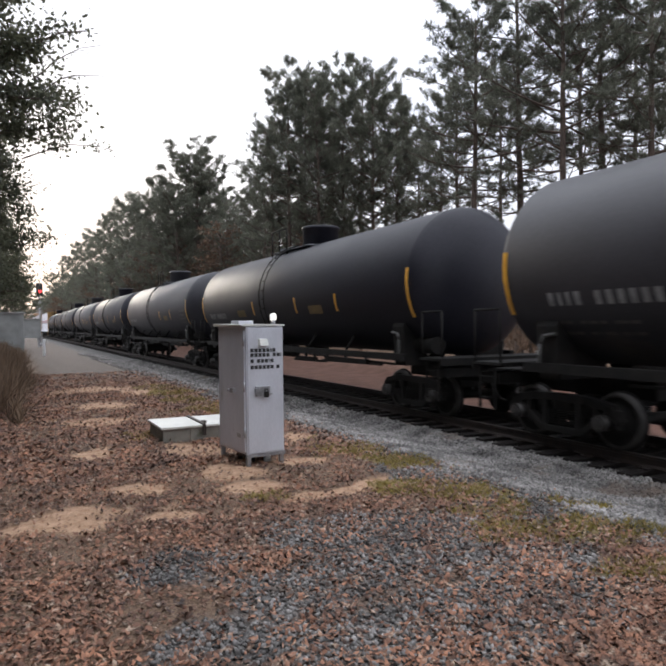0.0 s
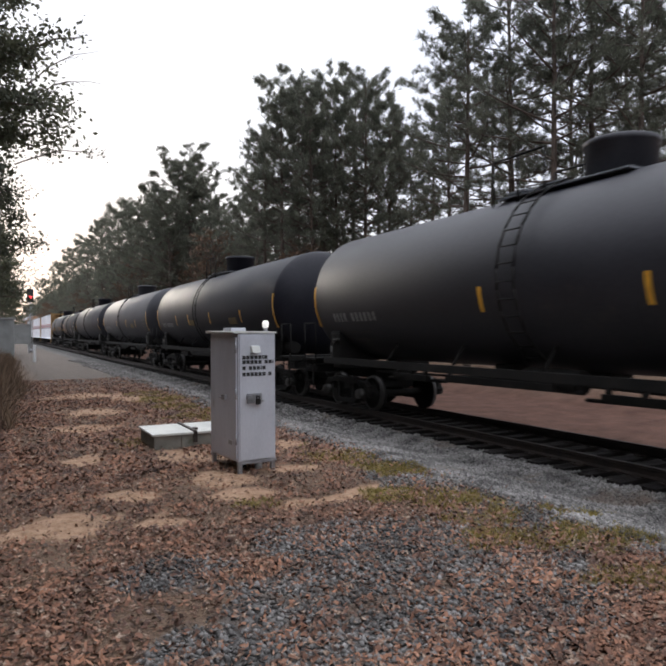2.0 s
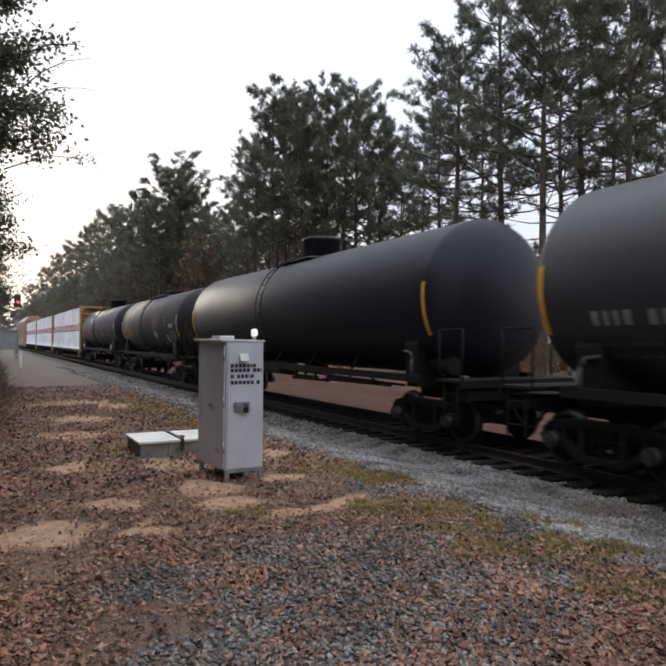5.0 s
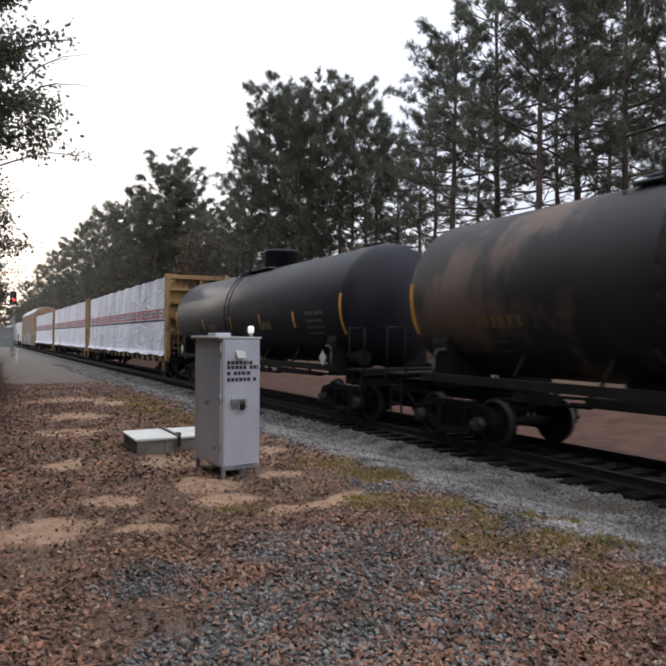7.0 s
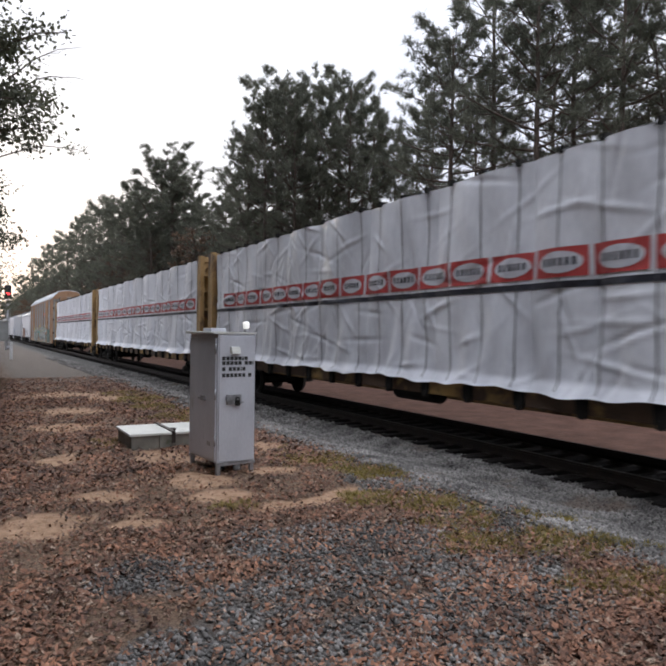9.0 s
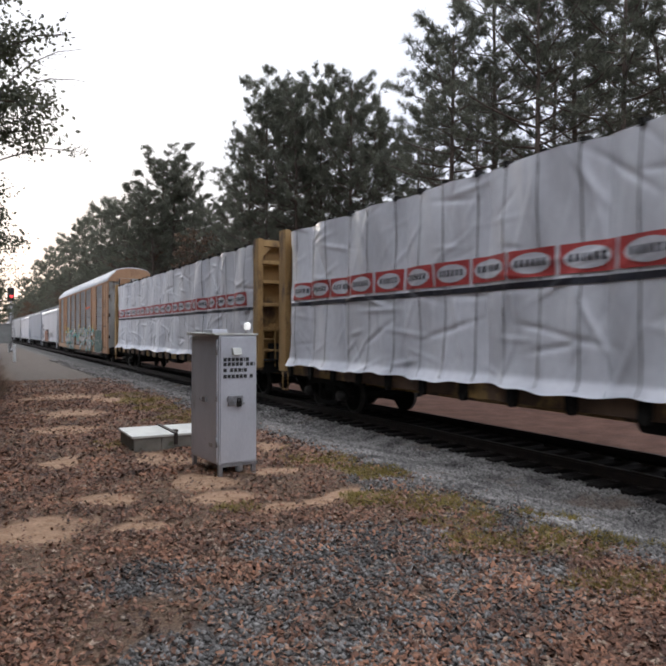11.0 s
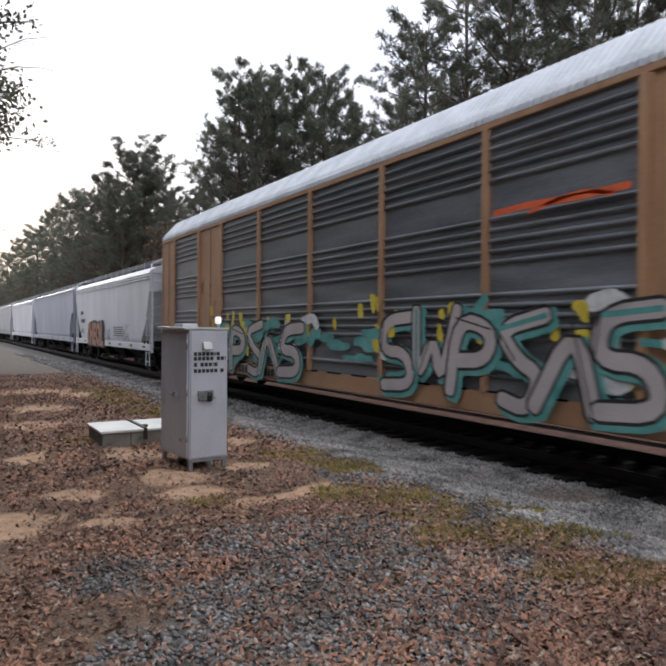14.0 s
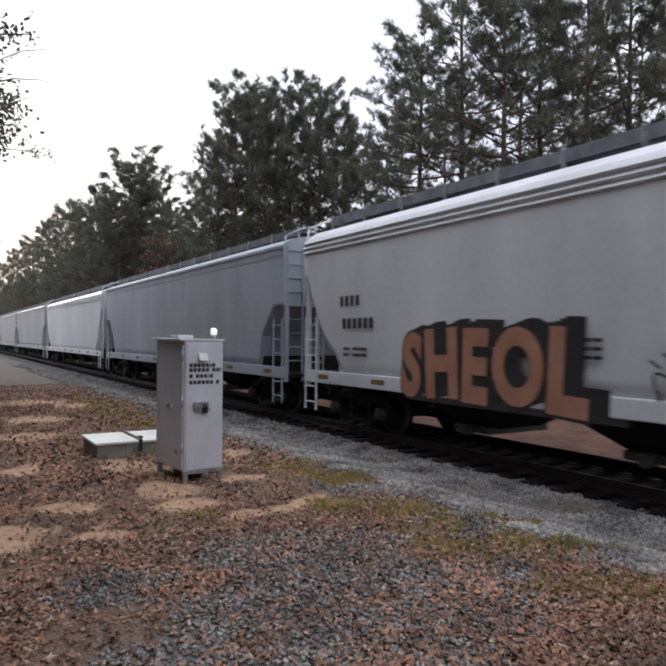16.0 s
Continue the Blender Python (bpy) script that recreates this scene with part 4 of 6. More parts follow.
def auto_rack(u0, u1):
    L, mid = u1 - u0, (u0 + u1) / 2
    car = thing("auto_rack_car", pose(TRACK_X, mid, RAIL_Z), "tall faded orange auto rack with grey ribbed screens and graffiti", "auto rack car", "cars of the train")
    TRAIN.append((car, mid))
    h = L / 2
    for s in (-1, 1):
        X = s * 1.5
        part("side_sill", Geo().box((X - s * 0.02, 0, 0.80), (0.12, L, 0.36)), RACK_YELLOW, car, "faded orange side sill", 0.02)
        part("top_rail", Geo().box((X - s * 0.01, 0, 5.25), (0.13, L, 0.11)), RACK_YELLOW, car, "", 0.015)
        for a, b in ((0, 1.72), (4.39, 6.49), (20.79, 22.84), (25.47, L)):
            g = Geo().box((X - s * 0.03, -h + (a + b) / 2, 3.09), (0.08, b - a, 4.22))
            for e in (a + 0.05, b - 0.05, (a + b) / 2):
                g.box((X + s * 0.015, -h + e, 3.09), (0.05, 0.05 if e == (a + b) / 2 else 0.09, 4.2))
            for k in range(5):
                for e in (a + 0.3, b - 0.3, (a + b) / 2 - 0.12, (a + b) / 2 + 0.12):
                    g.cyl((X + s * 0.012, -h + e, 1.3 + 0.85 * k), (X + s * 0.024, -h + e, 1.3 + 0.85 * k), 0.022, n=6)
            part("side_panel", g, RACK_YELLOW, car, "faded orange riveted panel")
        posts = [1.72, 4.39, 6.49, 9.27, 12.17, 15.10, 18.0, 20.79, 22.84, 25.47]
        for a, b in zip(posts, posts[1:]):
            if (a, b) in ((4.39, 6.49), (20.79, 22.84)):
                continue
            m = pose(X - s * 0.0, -h + (a if s < 0 else b), 0, 0, 0, 0 if s < 0 else 180) @ Matrix.Diagonal((1, b - a, 1, 1))
            part("screen", shared(ribbed_screen), RACK_SCREEN, car, at=m)
        for p in posts:
            part("post", Geo().box((X + s * 0.02, -h + p, 3.09), (0.13, 0.13, 4.22)), RACK_YELLOW, car, "", 0.012)
        g = Geo()
        for k in range(26):
            g.box((X + s * 0.03, -h + 0.8 + k * (L - 1.6) / 25, 0.985), (0.03, 0.55, 0.035))
        part("sill_slots", g, RUNNING, car)
        part("lower_rail", Geo().box((X - s * 0.05, 0, 0.56), (0.05, L - 5, 0.05)), STENCIL_DIM, car)
        for y in (-h + 0.35, h - 0.35):
            for z in (0.75, 1.2, 1.65, 2.1):
                a, b = y - 0.38 + (0.2 if y < 0 else -0.2), y + 0.38 + (0.2 if y < 0 else -0.2)
                part("grab_iron", Geo().path([(X, a, z), (X + s * 0.09, a, z), (X + s * 0.09, b, z), (X, b, z)], 0.016), RACK_YELLOW, car)
        # corrugated roof
    half = [(1.54, 5.30), (1.53, 5.40), (1.47, 5.50), (1.03, 5.99), (0.94, 6.06), (0.5, 6.16), (0.0, 6.20)]
    outline = half + [(-x, z) for x, z in half[-2::-1]]
    rings = []
    n = 700
    for k in range(n + 1):
        y = -h + 0.02 + (L - 0.04) * k / n
        lift = 0.035 if k % 4 in (1, 2) else 0.0
        rings.append([(x * (1 + lift * 0.6), y, z + lift * (0.9 if abs(x) < 1.5 else 0.0)) for x, z in outline] + [(x * 0.97, y, z - 0.05) for x, z in outline[::-1]])
    part("roof", Geo().loft(rings, smooth=False), RACK_ROOF, car, "pale galvanised roof with fine corrugations")
    for s in (-1, 1):
        y = s * (h + 0.02)
        edges = [-1.48, -0.85, -0.1, 0.62, 1.48]
        for a, b in zip(edges, edges[1:]):
            bow = 0.18 if abs(a + b) < 1.5 else 0.08
            part("end_door", Geo().box(((a + b) / 2, y + s * bow / 2, 3.25), (b - a - 0.035, bow, 4.5)), RACK_WHITE, car, "dirty white folding end door", 0.02)
        for a, b in ((-0.82, -0.12), (0.64, 1.44)):
            part("door_head", Geo().box(((a + b) / 2, y + s * 0.20, 5.02), (b - a - 0.06, 0.03, 0.92)), RACK_YELLOW, car, "faded orange plate at the top of the end door", 0.008)
        for a in edges[1:-1]:
            part("door_post", Geo().box((a, y + s * 0.19, 3.25), (0.05, 0.10, 4.4)), RUNNING, car)
        for z in (1.7, 3.1, 4.3):
            part("door_hinge", Geo().cyl((-1.44, y + s * 0.1, z - 0.1), (-1.44, y + s * 0.1, z + 0.1), 0.045, n=8), RUNNING, car)
        gable = [(x * 0.98, z - 0.03) for x, z in outline]
        g = Geo().loft([[(a, y - s * 0.04, b) for a, b in gable], [(a, y + s * 0.16, b) for a, b in gable]], smooth=False)
        part("gable", g, RACK_YELLOW, car, "orange end above the doors")
        part("end_sill", Geo().box((0, s * (h + 0.05), 0.85), (2.6, 0.4, 0.4)), RUNNING, car, "", 0.02)
        coupler(car, s * (h + 0.85), s)
        truck(car, s * (h - 3.4))
    part("floor", Geo().box((0, 0, 0.95), (2.8, L - 0.2, 0.12)).box((0, 0, 0.7), (0.5, L - 1, 0.4)), RUNNING, car)
    # spray paint on the near side
    layers = {"teal": Geo(), "pink": Geo(), "black": Geo(), "green": Geo(), "yellow": Geo(), "red": Geo(), "pale": Geo(), "white": Geo()}
    rnd = random.Random(11)
    x = -1.585

    def Y(u):
        return -h + u
    # dark green piece on the first screen
    for k, (u, z, a, b) in enumerate([(4.2, 1.75, 0.42, 0.38), (3.55, 1.75, 0.40, 0.42), (2.9, 1.8, 0.38, 0.40), (2.3, 1.75, 0.42, 0.36), (4.3, 1.05, 0.45, 0.40), (3.5, 1.02, 0.5, 0.40), (2.7, 1.05, 0.45, 0.4), (1.95, 1.15, 0.45, 0.4)]):
        paint_shape(layers["pale"], x - 0.002 * k, blob((Y(u), z), a + 0.03, b + 0.03, -0.15, 18, 0.05, k))
        paint_shape(layers["green"], x - 0.006 - 0.002 * k, blob((Y(u), z), a, b, -0.15, 18, 0.05, k))
        stroke(layers["pale"], x - 0.03, [(Y(u) + 0.2 - 0.05 * k, z - b * 0.8), (Y(u) + 0.06 * (k % 4), z), (Y(u) + 0.15 - 0.04 * k, z + b * 0.6)], 0.024)
        stroke(layers["pale"], x - 0.03, [(Y(u) - 0.12, z + b * 0.7), (Y(u) - 0.16, z - b * 0.5)], 0.022)
    paint_shape(layers["white"], x - 0.02, blob((Y(4.95), 1.45), 0.2, 0.22))
    paint_shape(layers["green"], x - 0.026, blob((Y(4.95), 1.45), 0.14, 0.16))

    def slab(g, xx, u, z, a, b, lean, square=3.0, n=26):
        pts = []
        for k in range(n):
            t = 2 * math.pi * k / n
            c, q = math.cos(t), math.sin(t)
            p = math.copysign(abs(c) ** (2 / square), c) * a
            v = math.copysign(abs(q) ** (2 / square), q) * b
            pts.append((Y(u) + p + lean * v, z + v))
        paint_shape(g, xx, pts)

    forms = (((0, 1), (0.15, 0), (0.5, 0.7), (0.75, 0), (1, 1)), ((0, 0), (0.45, 1), (0.95, 0)), ((0.1, 0), (0.15, 1), (0.9, 0.85), (0.85, 0.45), (0.2, 0.42)),
             ((0.95, 1), (0.2, 0.95), (0.1, 0.5), (0.8, 0.5), (0.95, 0.05), (0.1, 0)), ((0.9, 0.95), (0.1, 0.8), (0.5, 0.45), (0.95, 0.3), (0.8, -0.1), (0.3, 0.0)))

    def piece(u0, u1, z0, z1, seed, fill, n):
        """Overlapping angular forms in pale paint with dark edges over teal clouds; it spells nothing."""
        r = random.Random(seed)
        for k in range(46):
            uu, zz = r.uniform(u1 - 0.7, u0 + 0.7), r.uniform(z0 + 0.1, z1 + 0.05)
            c = Y(uu)
            if r.random() < 0.72:
                stroke(layers[r.choice(("teal", "teal", "teal", "white"))], x - 0.0005 * k, [(c, zz), (c - r.uniform(0.2, 0.5), zz + r.uniform(-0.12, 0.12)), (c - r.uniform(0.4, 0.8), zz + r.uniform(-0.1, 0.2))], r.uniform(0.10, 0.26))
            else:
                paint_shape(layers["yellow"], x - 0.0005 * k, blob((c, min(zz + 0.4, z1 + 0.2)), r.uniform(0.05, 0.13), r.uniform(0.08, 0.2), 0.1, 12, 0.15, k))
        w = (u0 - u1) / n
        for k in range(n):
            left, d = u0 - w * k, x - 0.026 - 0.004 * k
            tall, foot = (z1 - z0) * r.uniform(0.82, 1.05), z0 + r.uniform(-0.02, 0.12)
            thick, lean = w * r.uniform(0.19, 0.26), r.uniform(-0.1, 0.25)
            pts = [(Y(left - w * 1.12 * a) - lean * b, foot + tall * b) for a, b in forms[(k * 2 + seed) % len(forms)]]
            stroke(layers["teal"], d + 0.002, [(p - 0.07, q - 0.05) for p, q in pts], thick + 0.16)
            stroke(layers["black"], d, pts, thick + 0.10)
            stroke(layers[fill], d - 0.0012, pts, thick)
            stroke(layers["black"], d - 0.0022, [(p + thick * 0.2, q) for p, q in pts[1:3]], 0.03)
            if k % 2:
                stroke(layers["teal"], d - 0.0024, pts[:2], thick * 0.35)
    piece(12.1, 6.2, 0.86, 2.30, 3, "pale", 6)
    piece(21.0, 15.6, 0.80, 2.15, 5, "pink", 5)
    for k in range(16):
        paint_shape(layers["teal"], x - 0.001 * k, blob((Y(rnd.uniform(12.2, 15.6)), rnd.uniform(1.2, 1.9)), rnd.uniform(0.2, 0.5), rnd.uniform(0.05, 0.14), 0.1, 12, 0.1, k))
        paint_shape(layers["yellow"], x - 0.014 - 0.001 * k, blob((Y(rnd.uniform(6.0, 21.5)), rnd.uniform(1.5, 2.5)), rnd.uniform(0.06, 0.14), rnd.uniform(0.08, 0.2), 0.1, 10, 0.1, k))
    stroke(layers["red"], x - 0.03, [(Y(8.98), 3.80), (Y(8.3), 3.84), (Y(7.6), 3.80), (Y(6.65), 3.83)], 0.10)
    stroke(layers["red"], x - 0.03, [(Y(8.3), 3.72), (Y(7.4), 3.90), (Y(6.9), 3.76)], 0.06)
    for key, m, lab in (("teal", SPRAY_TEAL, "teal spray paint"), ("pink", SPRAY_PINK, "pale pink spray-paint forms"), ("black", SPRAY_BLACK, "black spray-paint outlines"), ("green", SPRAY_GREEN, "dark green spray-paint forms"), ("yellow", SPRAY_YELLOW, "yellow spray-paint spots"), ("red", SPRAY_RED, "orange-red spray-paint line"), ("pale", SPRAY_PINK, "pale spray-paint forms"), ("white", PLACARD, "white spray paint")):
        if layers[key].f:
            tagged(part("spray_paint", layers[key], m, car, lab), kind="stuff")
    g = Geo()
    bars(g, Y(1.45), 2.4, -1.545, 0.06, 0.06, [3, 2, -1, 4])
    bars(g, Y(1.45), 3.2, -1.545, 0.06, 0.035, [3, 4, 3])
    bars(g, Y(1.45), 3.1, -1.545, 0.06, 0.035, [2, 4, 2])
    for k in range(4):
        bars(g, Y(1.5), 4.05 - 0.12 * k, -1.545, 0.05, 0.035, [2, 1, 3, -1, 2, 4])
        bars(g, Y(0.75), 2.62 - 0.1 * k, -1.545, 0.05, 0.05, [2])
    bars(g, Y(19.3), 0.80, -1.57, 0.16, 0.2, [1, 1, 1, 1, -1, 1, 1, 1, 1, 1, 1])
    tagged(part("lettering", g, SPRAY_BLACK, car, "black lettering reduced to blocks"), kind="stuff")
    return car


def text_mesh(name, words, size, material, grow=0.0, bold=0.0):
    c = bpy.data.curves.new(name, "FONT")
    c.body, c.size, c.offset, c.extrude = words, size, grow, 0.004
    c.space_character = 1.02
    tmp = bpy.data.objects.new(name, c)
    scene.collection.objects.link(tmp)
    bpy.context.view_layer.update()
    me = bpy.data.meshes.new_from_object(tmp.evaluated_get(bpy.context.evaluated_depsgraph_get()))
    bpy.data.objects.remove(tmp)
    me.materials.clear()
    me.materials.append(material)
    return me


def covered_hopper(u0, u1, paint, label, detail=False, ribs=True):
    L, mid = u1 - u0, (u0 + u1) / 2
    car = thing("covered_hopper", pose(TRACK_X, mid, RAIL_Z), label, "hopper car", "cars of the train")
    TRAIN.append((car, mid))
    h = L / 2

    def half_width(z):
        return 1.45 + 0.07 * math.sin(min(max((z - 1.2) / 3.2, 0), 1) * math.pi * 0.62)

    def low(d):
        """Lowest height of the side sheet, d metres in from the end."""
        if not ribs:
            return 2.82 - 0.87 * min(max((d - 0.6) / 0.85, 0), 1) if d < 1.5 else 1.25
        if d < 0.14:
            return 3.45
        if d < 1.42:
            return 3.45 - 1.85 * math.sin((d - 0.14) / 1.28 * math.pi / 2)
        return 1.25
    stations = [0.0, 0.14, 0.35, 0.6, 0.85, 1.1, 1.35, 1.6, 1.70]
    ys = [-h + d for d in stations] + list(np.linspace(-h + 2.2, h - 2.2, 9)) + [h - d for d in stations[::-1]]
    rings = []
    for y in ys:
        z0 = low(min(y + h, h - y))
        zz = [z0 + (3.94 - z0) * k / 12 for k in range(13)]
        right = [(half_width(z), z) for z in zz]
        roof = [(1.52, 3.97), (1.57, 4.00), (1.51, 4.07), (1.57, 4.11), (1.51, 4.18), (1.57, 4.22), (1.52, 4.29), (1.48, 4.34), (1.20, 4.52), (0.6, 4.66), (0, 4.70)] if ribs else [(1.52, 4.05), (1.53, 4.12), (1.53, 4.2), (1.53, 4.27), (1.56, 4.29), (1.56, 4.36), (1.53, 4.38), (1.49, 4.42), (1.20, 4.56), (0.6, 4.66), (0, 4.68)]
        prof = right + roof
        rings.append([(x, y, z) for x, z in prof] + [(-x, y, z) for x, z in prof[-2::-1]])
    body = part("body", Geo().loft(rings, smooth=False), paint, car, "")
    for p in body.data.polygons:
        p.use_smooth = abs(p.normal.y) < 0.5 and p.center.z < 3.9
    for s in (-1, 1):
        part("side_sill", Geo().box((s * 1.47, 0, 1.12), (0.12, L, 0.28)), paint, car, "", 0.02)
        for a in (-1.42, -0.5, 0.5, 1.42):
            part("end_post", Geo().box((a, s * (h - 0.04), 2.6), (0.09, 0.09, 3.4)), paint, car)
        part("end_cap", Geo().box((0, s * (h - 0.03), 4.30), (2.9, 0.1, 0.12)), paint, car)
        # car paint replaced by near-black to put the end opening's shade into colour
        part("slope_sheet", Geo().add([(-1.35, s * (h - 0.3), 3.4), (1.35, s * (h - 0.3), 3.4), (1.35, s * (h - 2.6), 1.1), (-1.35, s * (h - 2.6), 1.1), (-1.35, s * (h - 0.36), 3.4), (1.35, s * (h - 0.36), 3.4), (1.35, s * (h - 2.66), 1.1), (-1.35, s * (h - 2.66), 1.1)], [(0, 1, 2, 3), (7, 6, 5, 4), (0, 4, 5, 1), (1, 5, 6, 2), (2, 6, 7, 3), (3, 7, 4, 0)]), RUNNING, car, "slope sheet with shade painted in as near-black")
        # added dark plate that closes the end opening where only shade lies
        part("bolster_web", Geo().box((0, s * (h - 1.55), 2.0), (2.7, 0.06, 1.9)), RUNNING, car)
        for a in (-1, 1):
            g = Geo()
            ladder(g, a * 1.52, s * (h - 0.32), 0.35, 2.5, 0.5, 0.016)
            part("side_ladder", g, paint, car)
        g = Geo()
        ladder(g, -1.2, s * (h + 0.02), 0.9, 4.4, 0.42, 0.014, "x")
        g.path([(-1.5, s * (h - 0.05), 4.1), (-1.45, s * (h - 0.05), 4.6), (-0.9, s * (h - 0.05), 4.86), (-0.5, s * (h - 0.05), 4.86)], 0.025)
        part("ladder", g, paint, car)
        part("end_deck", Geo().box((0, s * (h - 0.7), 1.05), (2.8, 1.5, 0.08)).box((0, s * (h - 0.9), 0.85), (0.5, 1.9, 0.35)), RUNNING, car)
        coupler(car, s * (h + 0.5), s)
        truck(car, s * (h - 1.75))
    for k in (-1, 0, 1):
        y = k * (L - 6.2) / 3
        top = [(-1.3, y - 2.0, 1.3), (1.3, y - 2.0, 1.3), (1.3, y + 2.0, 1.3), (-1.3, y + 2.0, 1.3)]
        bot = [(-0.55, y - 0.5, 0.42), (0.55, y - 0.5, 0.42), (0.55, y + 0.5, 0.42), (-0.55, y + 0.5, 0.42)]
        part("hopper_chute", Geo().loft([top, bot], smooth=False), RUNNING, car, "dark tapered discharge chute")
        part("outlet_gate", Geo().box((0, y, 0.38), (1.5, 0.9, 0.12)).cyl((-0.95, y, 0.38), (-0.75, y, 0.38), 0.1, n=10), STENCIL_DIM, car)
    part("centre_sill", Geo().box((0, 0, 0.9), (0.4, L, 0.3)), RUNNING, car)
    for s in (-1, 1):
        part("running_board", Geo().box((s * 0.66, 0, 4.76), (0.5, L - 0.3, 0.04)), GRATE, car, "dark grating walkway")
        n = 13
        for k in range(n):
            y = -h + 0.3 + (L - 0.6) * k / (n - 1)
            part("stanchion", Geo().box((s * 0.94, y, 4.68), (0.05, 0.06, 0.46)), CASE_METAL, car)
        part("walkway_edge", Geo().box((s * 0.925, 0, 4.79), (0.012, L - 0.5, 0.20)), GRATE, car, "dark mesh edge of the walkway")
    for k in range(9):
        y = -h + 1.6 + (L - 3.2) * k / 8
        part("hatch", Geo().lathe([(4.66, 0.33), (4.80, 0.33), (4.83, 0.30), (4.84, 0.05)], 14, (0, y, 0), "z"), paint, car)
    for k in range(8):
        y = -h + 0.9 + (L - 1.8) * k / 7
        part("reflector_tape", Geo().box((-1.535, y, 1.13), (0.008, 0.45, 0.10)), OCHRE, car, "dull yellow reflective tape")
    if detail:
        X = -1.522
        g = Geo()
        bars(g, h - 1.6, 2.80, X, 0.12, 0.22, [1, 1, 1, 1], 0.7)
        bars(g, h - 1.7, 2.32, X, 0.12, 0.22, [1, 1, 1, 1, 1, 1], 0.7)
        for k in range(2):
            bars(g, h - 1.75, 1.78 - 0.13 * k, X, 0.07, 0.06, [2, 1, -1, 4, 3])
        for k in range(5):
            bars(g, h - 10.2, 1.95 - 0.1 * k, X, 0.06, 0.035, [3, 4, 2, 5, 3, 4, 3, 2, 4])
        for k in range(3):
            bars(g, h - 6.6, 2.0 - 0.12 * k, X, 0.08, 0.05, [4, 3, -1, 5, 3, 2])
        tagged(part("lettering", g, SPRAY_BLACK, car, "black lettering reduced to blocks"), kind="stuff")
        turn = Matrix(((0, 0, -1, 0), (-1, 0, 0, 0), (0, 1, 0, 0), (0, 0, 0, 1)))
        for glyph, y, wide, tall, tip, z in (("S", 4.56, 0.80, 1.24, -5, 1.04), ("H", 3.86, 0.88, 1.30, 3, 1.02), ("E", 2.94, 0.84, 1.32, -2, 1.03), ("O", 2.18, 0.86, 1.26, 2, 1.05), ("L", 1.16, 0.98, 1.34, -3, 1.02)):
            for depth, grow, m, dy, dz, lab in ((-1.535, 0.10, SPRAY_BLACK, -0.30, 0.10, "black shadow of a spray-paint letter"), (-1.537, 0.10, SPRAY_BLACK, -0.20, 0.07, ""), (-1.539, 0.10, SPRAY_BLACK, -0.10, 0.035, ""), (-1.545, 0.115, SPRAY_BLACK, 0, 0.0, "black outline of a spray-paint letter"), (-1.552, 0.07, SPRAY_RUST, 0, 0.0, "rust-orange spray-paint letter")):
                me = text_mesh("spray_letter", glyph, 1.42, m, grow)
                part("spray_letter", me, m, car, lab, at=Matrix.Translation((depth, y + dy, z + dz)) @ turn @ pose(0, 0, 0, 0, 0, tip) @ Matrix.Diagonal((wide, tall * 0.85, 1, 1)))
        part("spray_shadow", Geo().box((-1.50, 2.05, 0.93), (0.10, 4.4, 0.10)), SPRAY_BLACK, car, "black spray-paint shadow along the sill")
        g = Geo()
        rnd = random.Random(4)
        for c, wd, tl in (((h - 8.85), 0.55, 0.7), ((-h + 4.6), 1.1, 0.7)):
            for k in range(11):
                p = (c - rnd.uniform(0, wd), rnd.uniform(1.3, 1.3 + tl))
                stroke(g, X - 0.006, [p, (p[0] - rnd.uniform(-0.12, 0.2), p[1] + rnd.uniform(-0.3, 0.3)), (p[0] - rnd.uniform(0, 0.25), p[1] + rnd.uniform(-0.25, 0.25))], 0.035)
        tagged(part("spray_scrawl", g, SPRAY_BLACK, car, "black spray-paint scrawl"), kind="stuff")
    return car


for a, b in ((-25.7, -9.96), (-7.0, 8.66), (11.64, 27.38), (30.3, 46.1), (49.05, 64.8), (67.75, 83.4)):
    tapes, ochres = {30.3: ((3.36, 5.85, 9.2), (4.54,)), 49.05: ((3.07, 6.75, 9.9, 12.0), (4.0, 9.4)), 67.75: ((3.33, 6.3, 9.8), (4.45,))}.get(a, ((3.4, 6.0, 9.6), (4.7, 10.9)))
    grey = a in (-7.0, 30.3, 67.75)
    tank_car(a, b, TANK_GREY if grey else TANK_BLACK, "long faded grey-black tank car with yellow tape" if grey else "long black tank car with yellow tape and dim white lettering", STENCIL, tapes, ochres)
tank_car(86.4, 102.0, TANK_BLACK, "plain dirty black tank car with few marks", STENCIL_DIM, (), ())
TANK_R, TANK_Z = 1.54, 2.80  # the last two tanks are slimmer
tank_car(104.82, 117.2, TANK_RUST, "short black tank car with brown mud stains and pale decals", OCHRE, (), (), True)
tank_car(120.1, 134.6, TANK_BLACK, "matt black tank car with yellow tape and white placards", OCHRE, (2.7, 5.15, 7.75, 10.8), (4.8, 9.85))
for k, (a, b) in enumerate(((136.45, 160.2), (161.2, 184.4), (186.0, 209.1))):
    centerbeam_car(a, b)
    lumber_load(a + 0.62, b - 0.62, 20 + k)
auto_rack(211.4, 238.4)
covered_hopper(240.2, 257.0, HOP_WHITE, "off-white covered hopper with orange and black spray-paint letters", True)
covered_hopper(258.1, 277.8, HOP_BLUE, "blue-grey covered hopper with a long walkway on its roof", ribs=False)
covered_hopper(279.0, 298.0, HOP_WHITE, "off-white covered hopper with ribbed eaves")
covered_hopper(299.2, 318.6, HOP_GREY, "light grey covered hopper with rust marks", ribs=False)
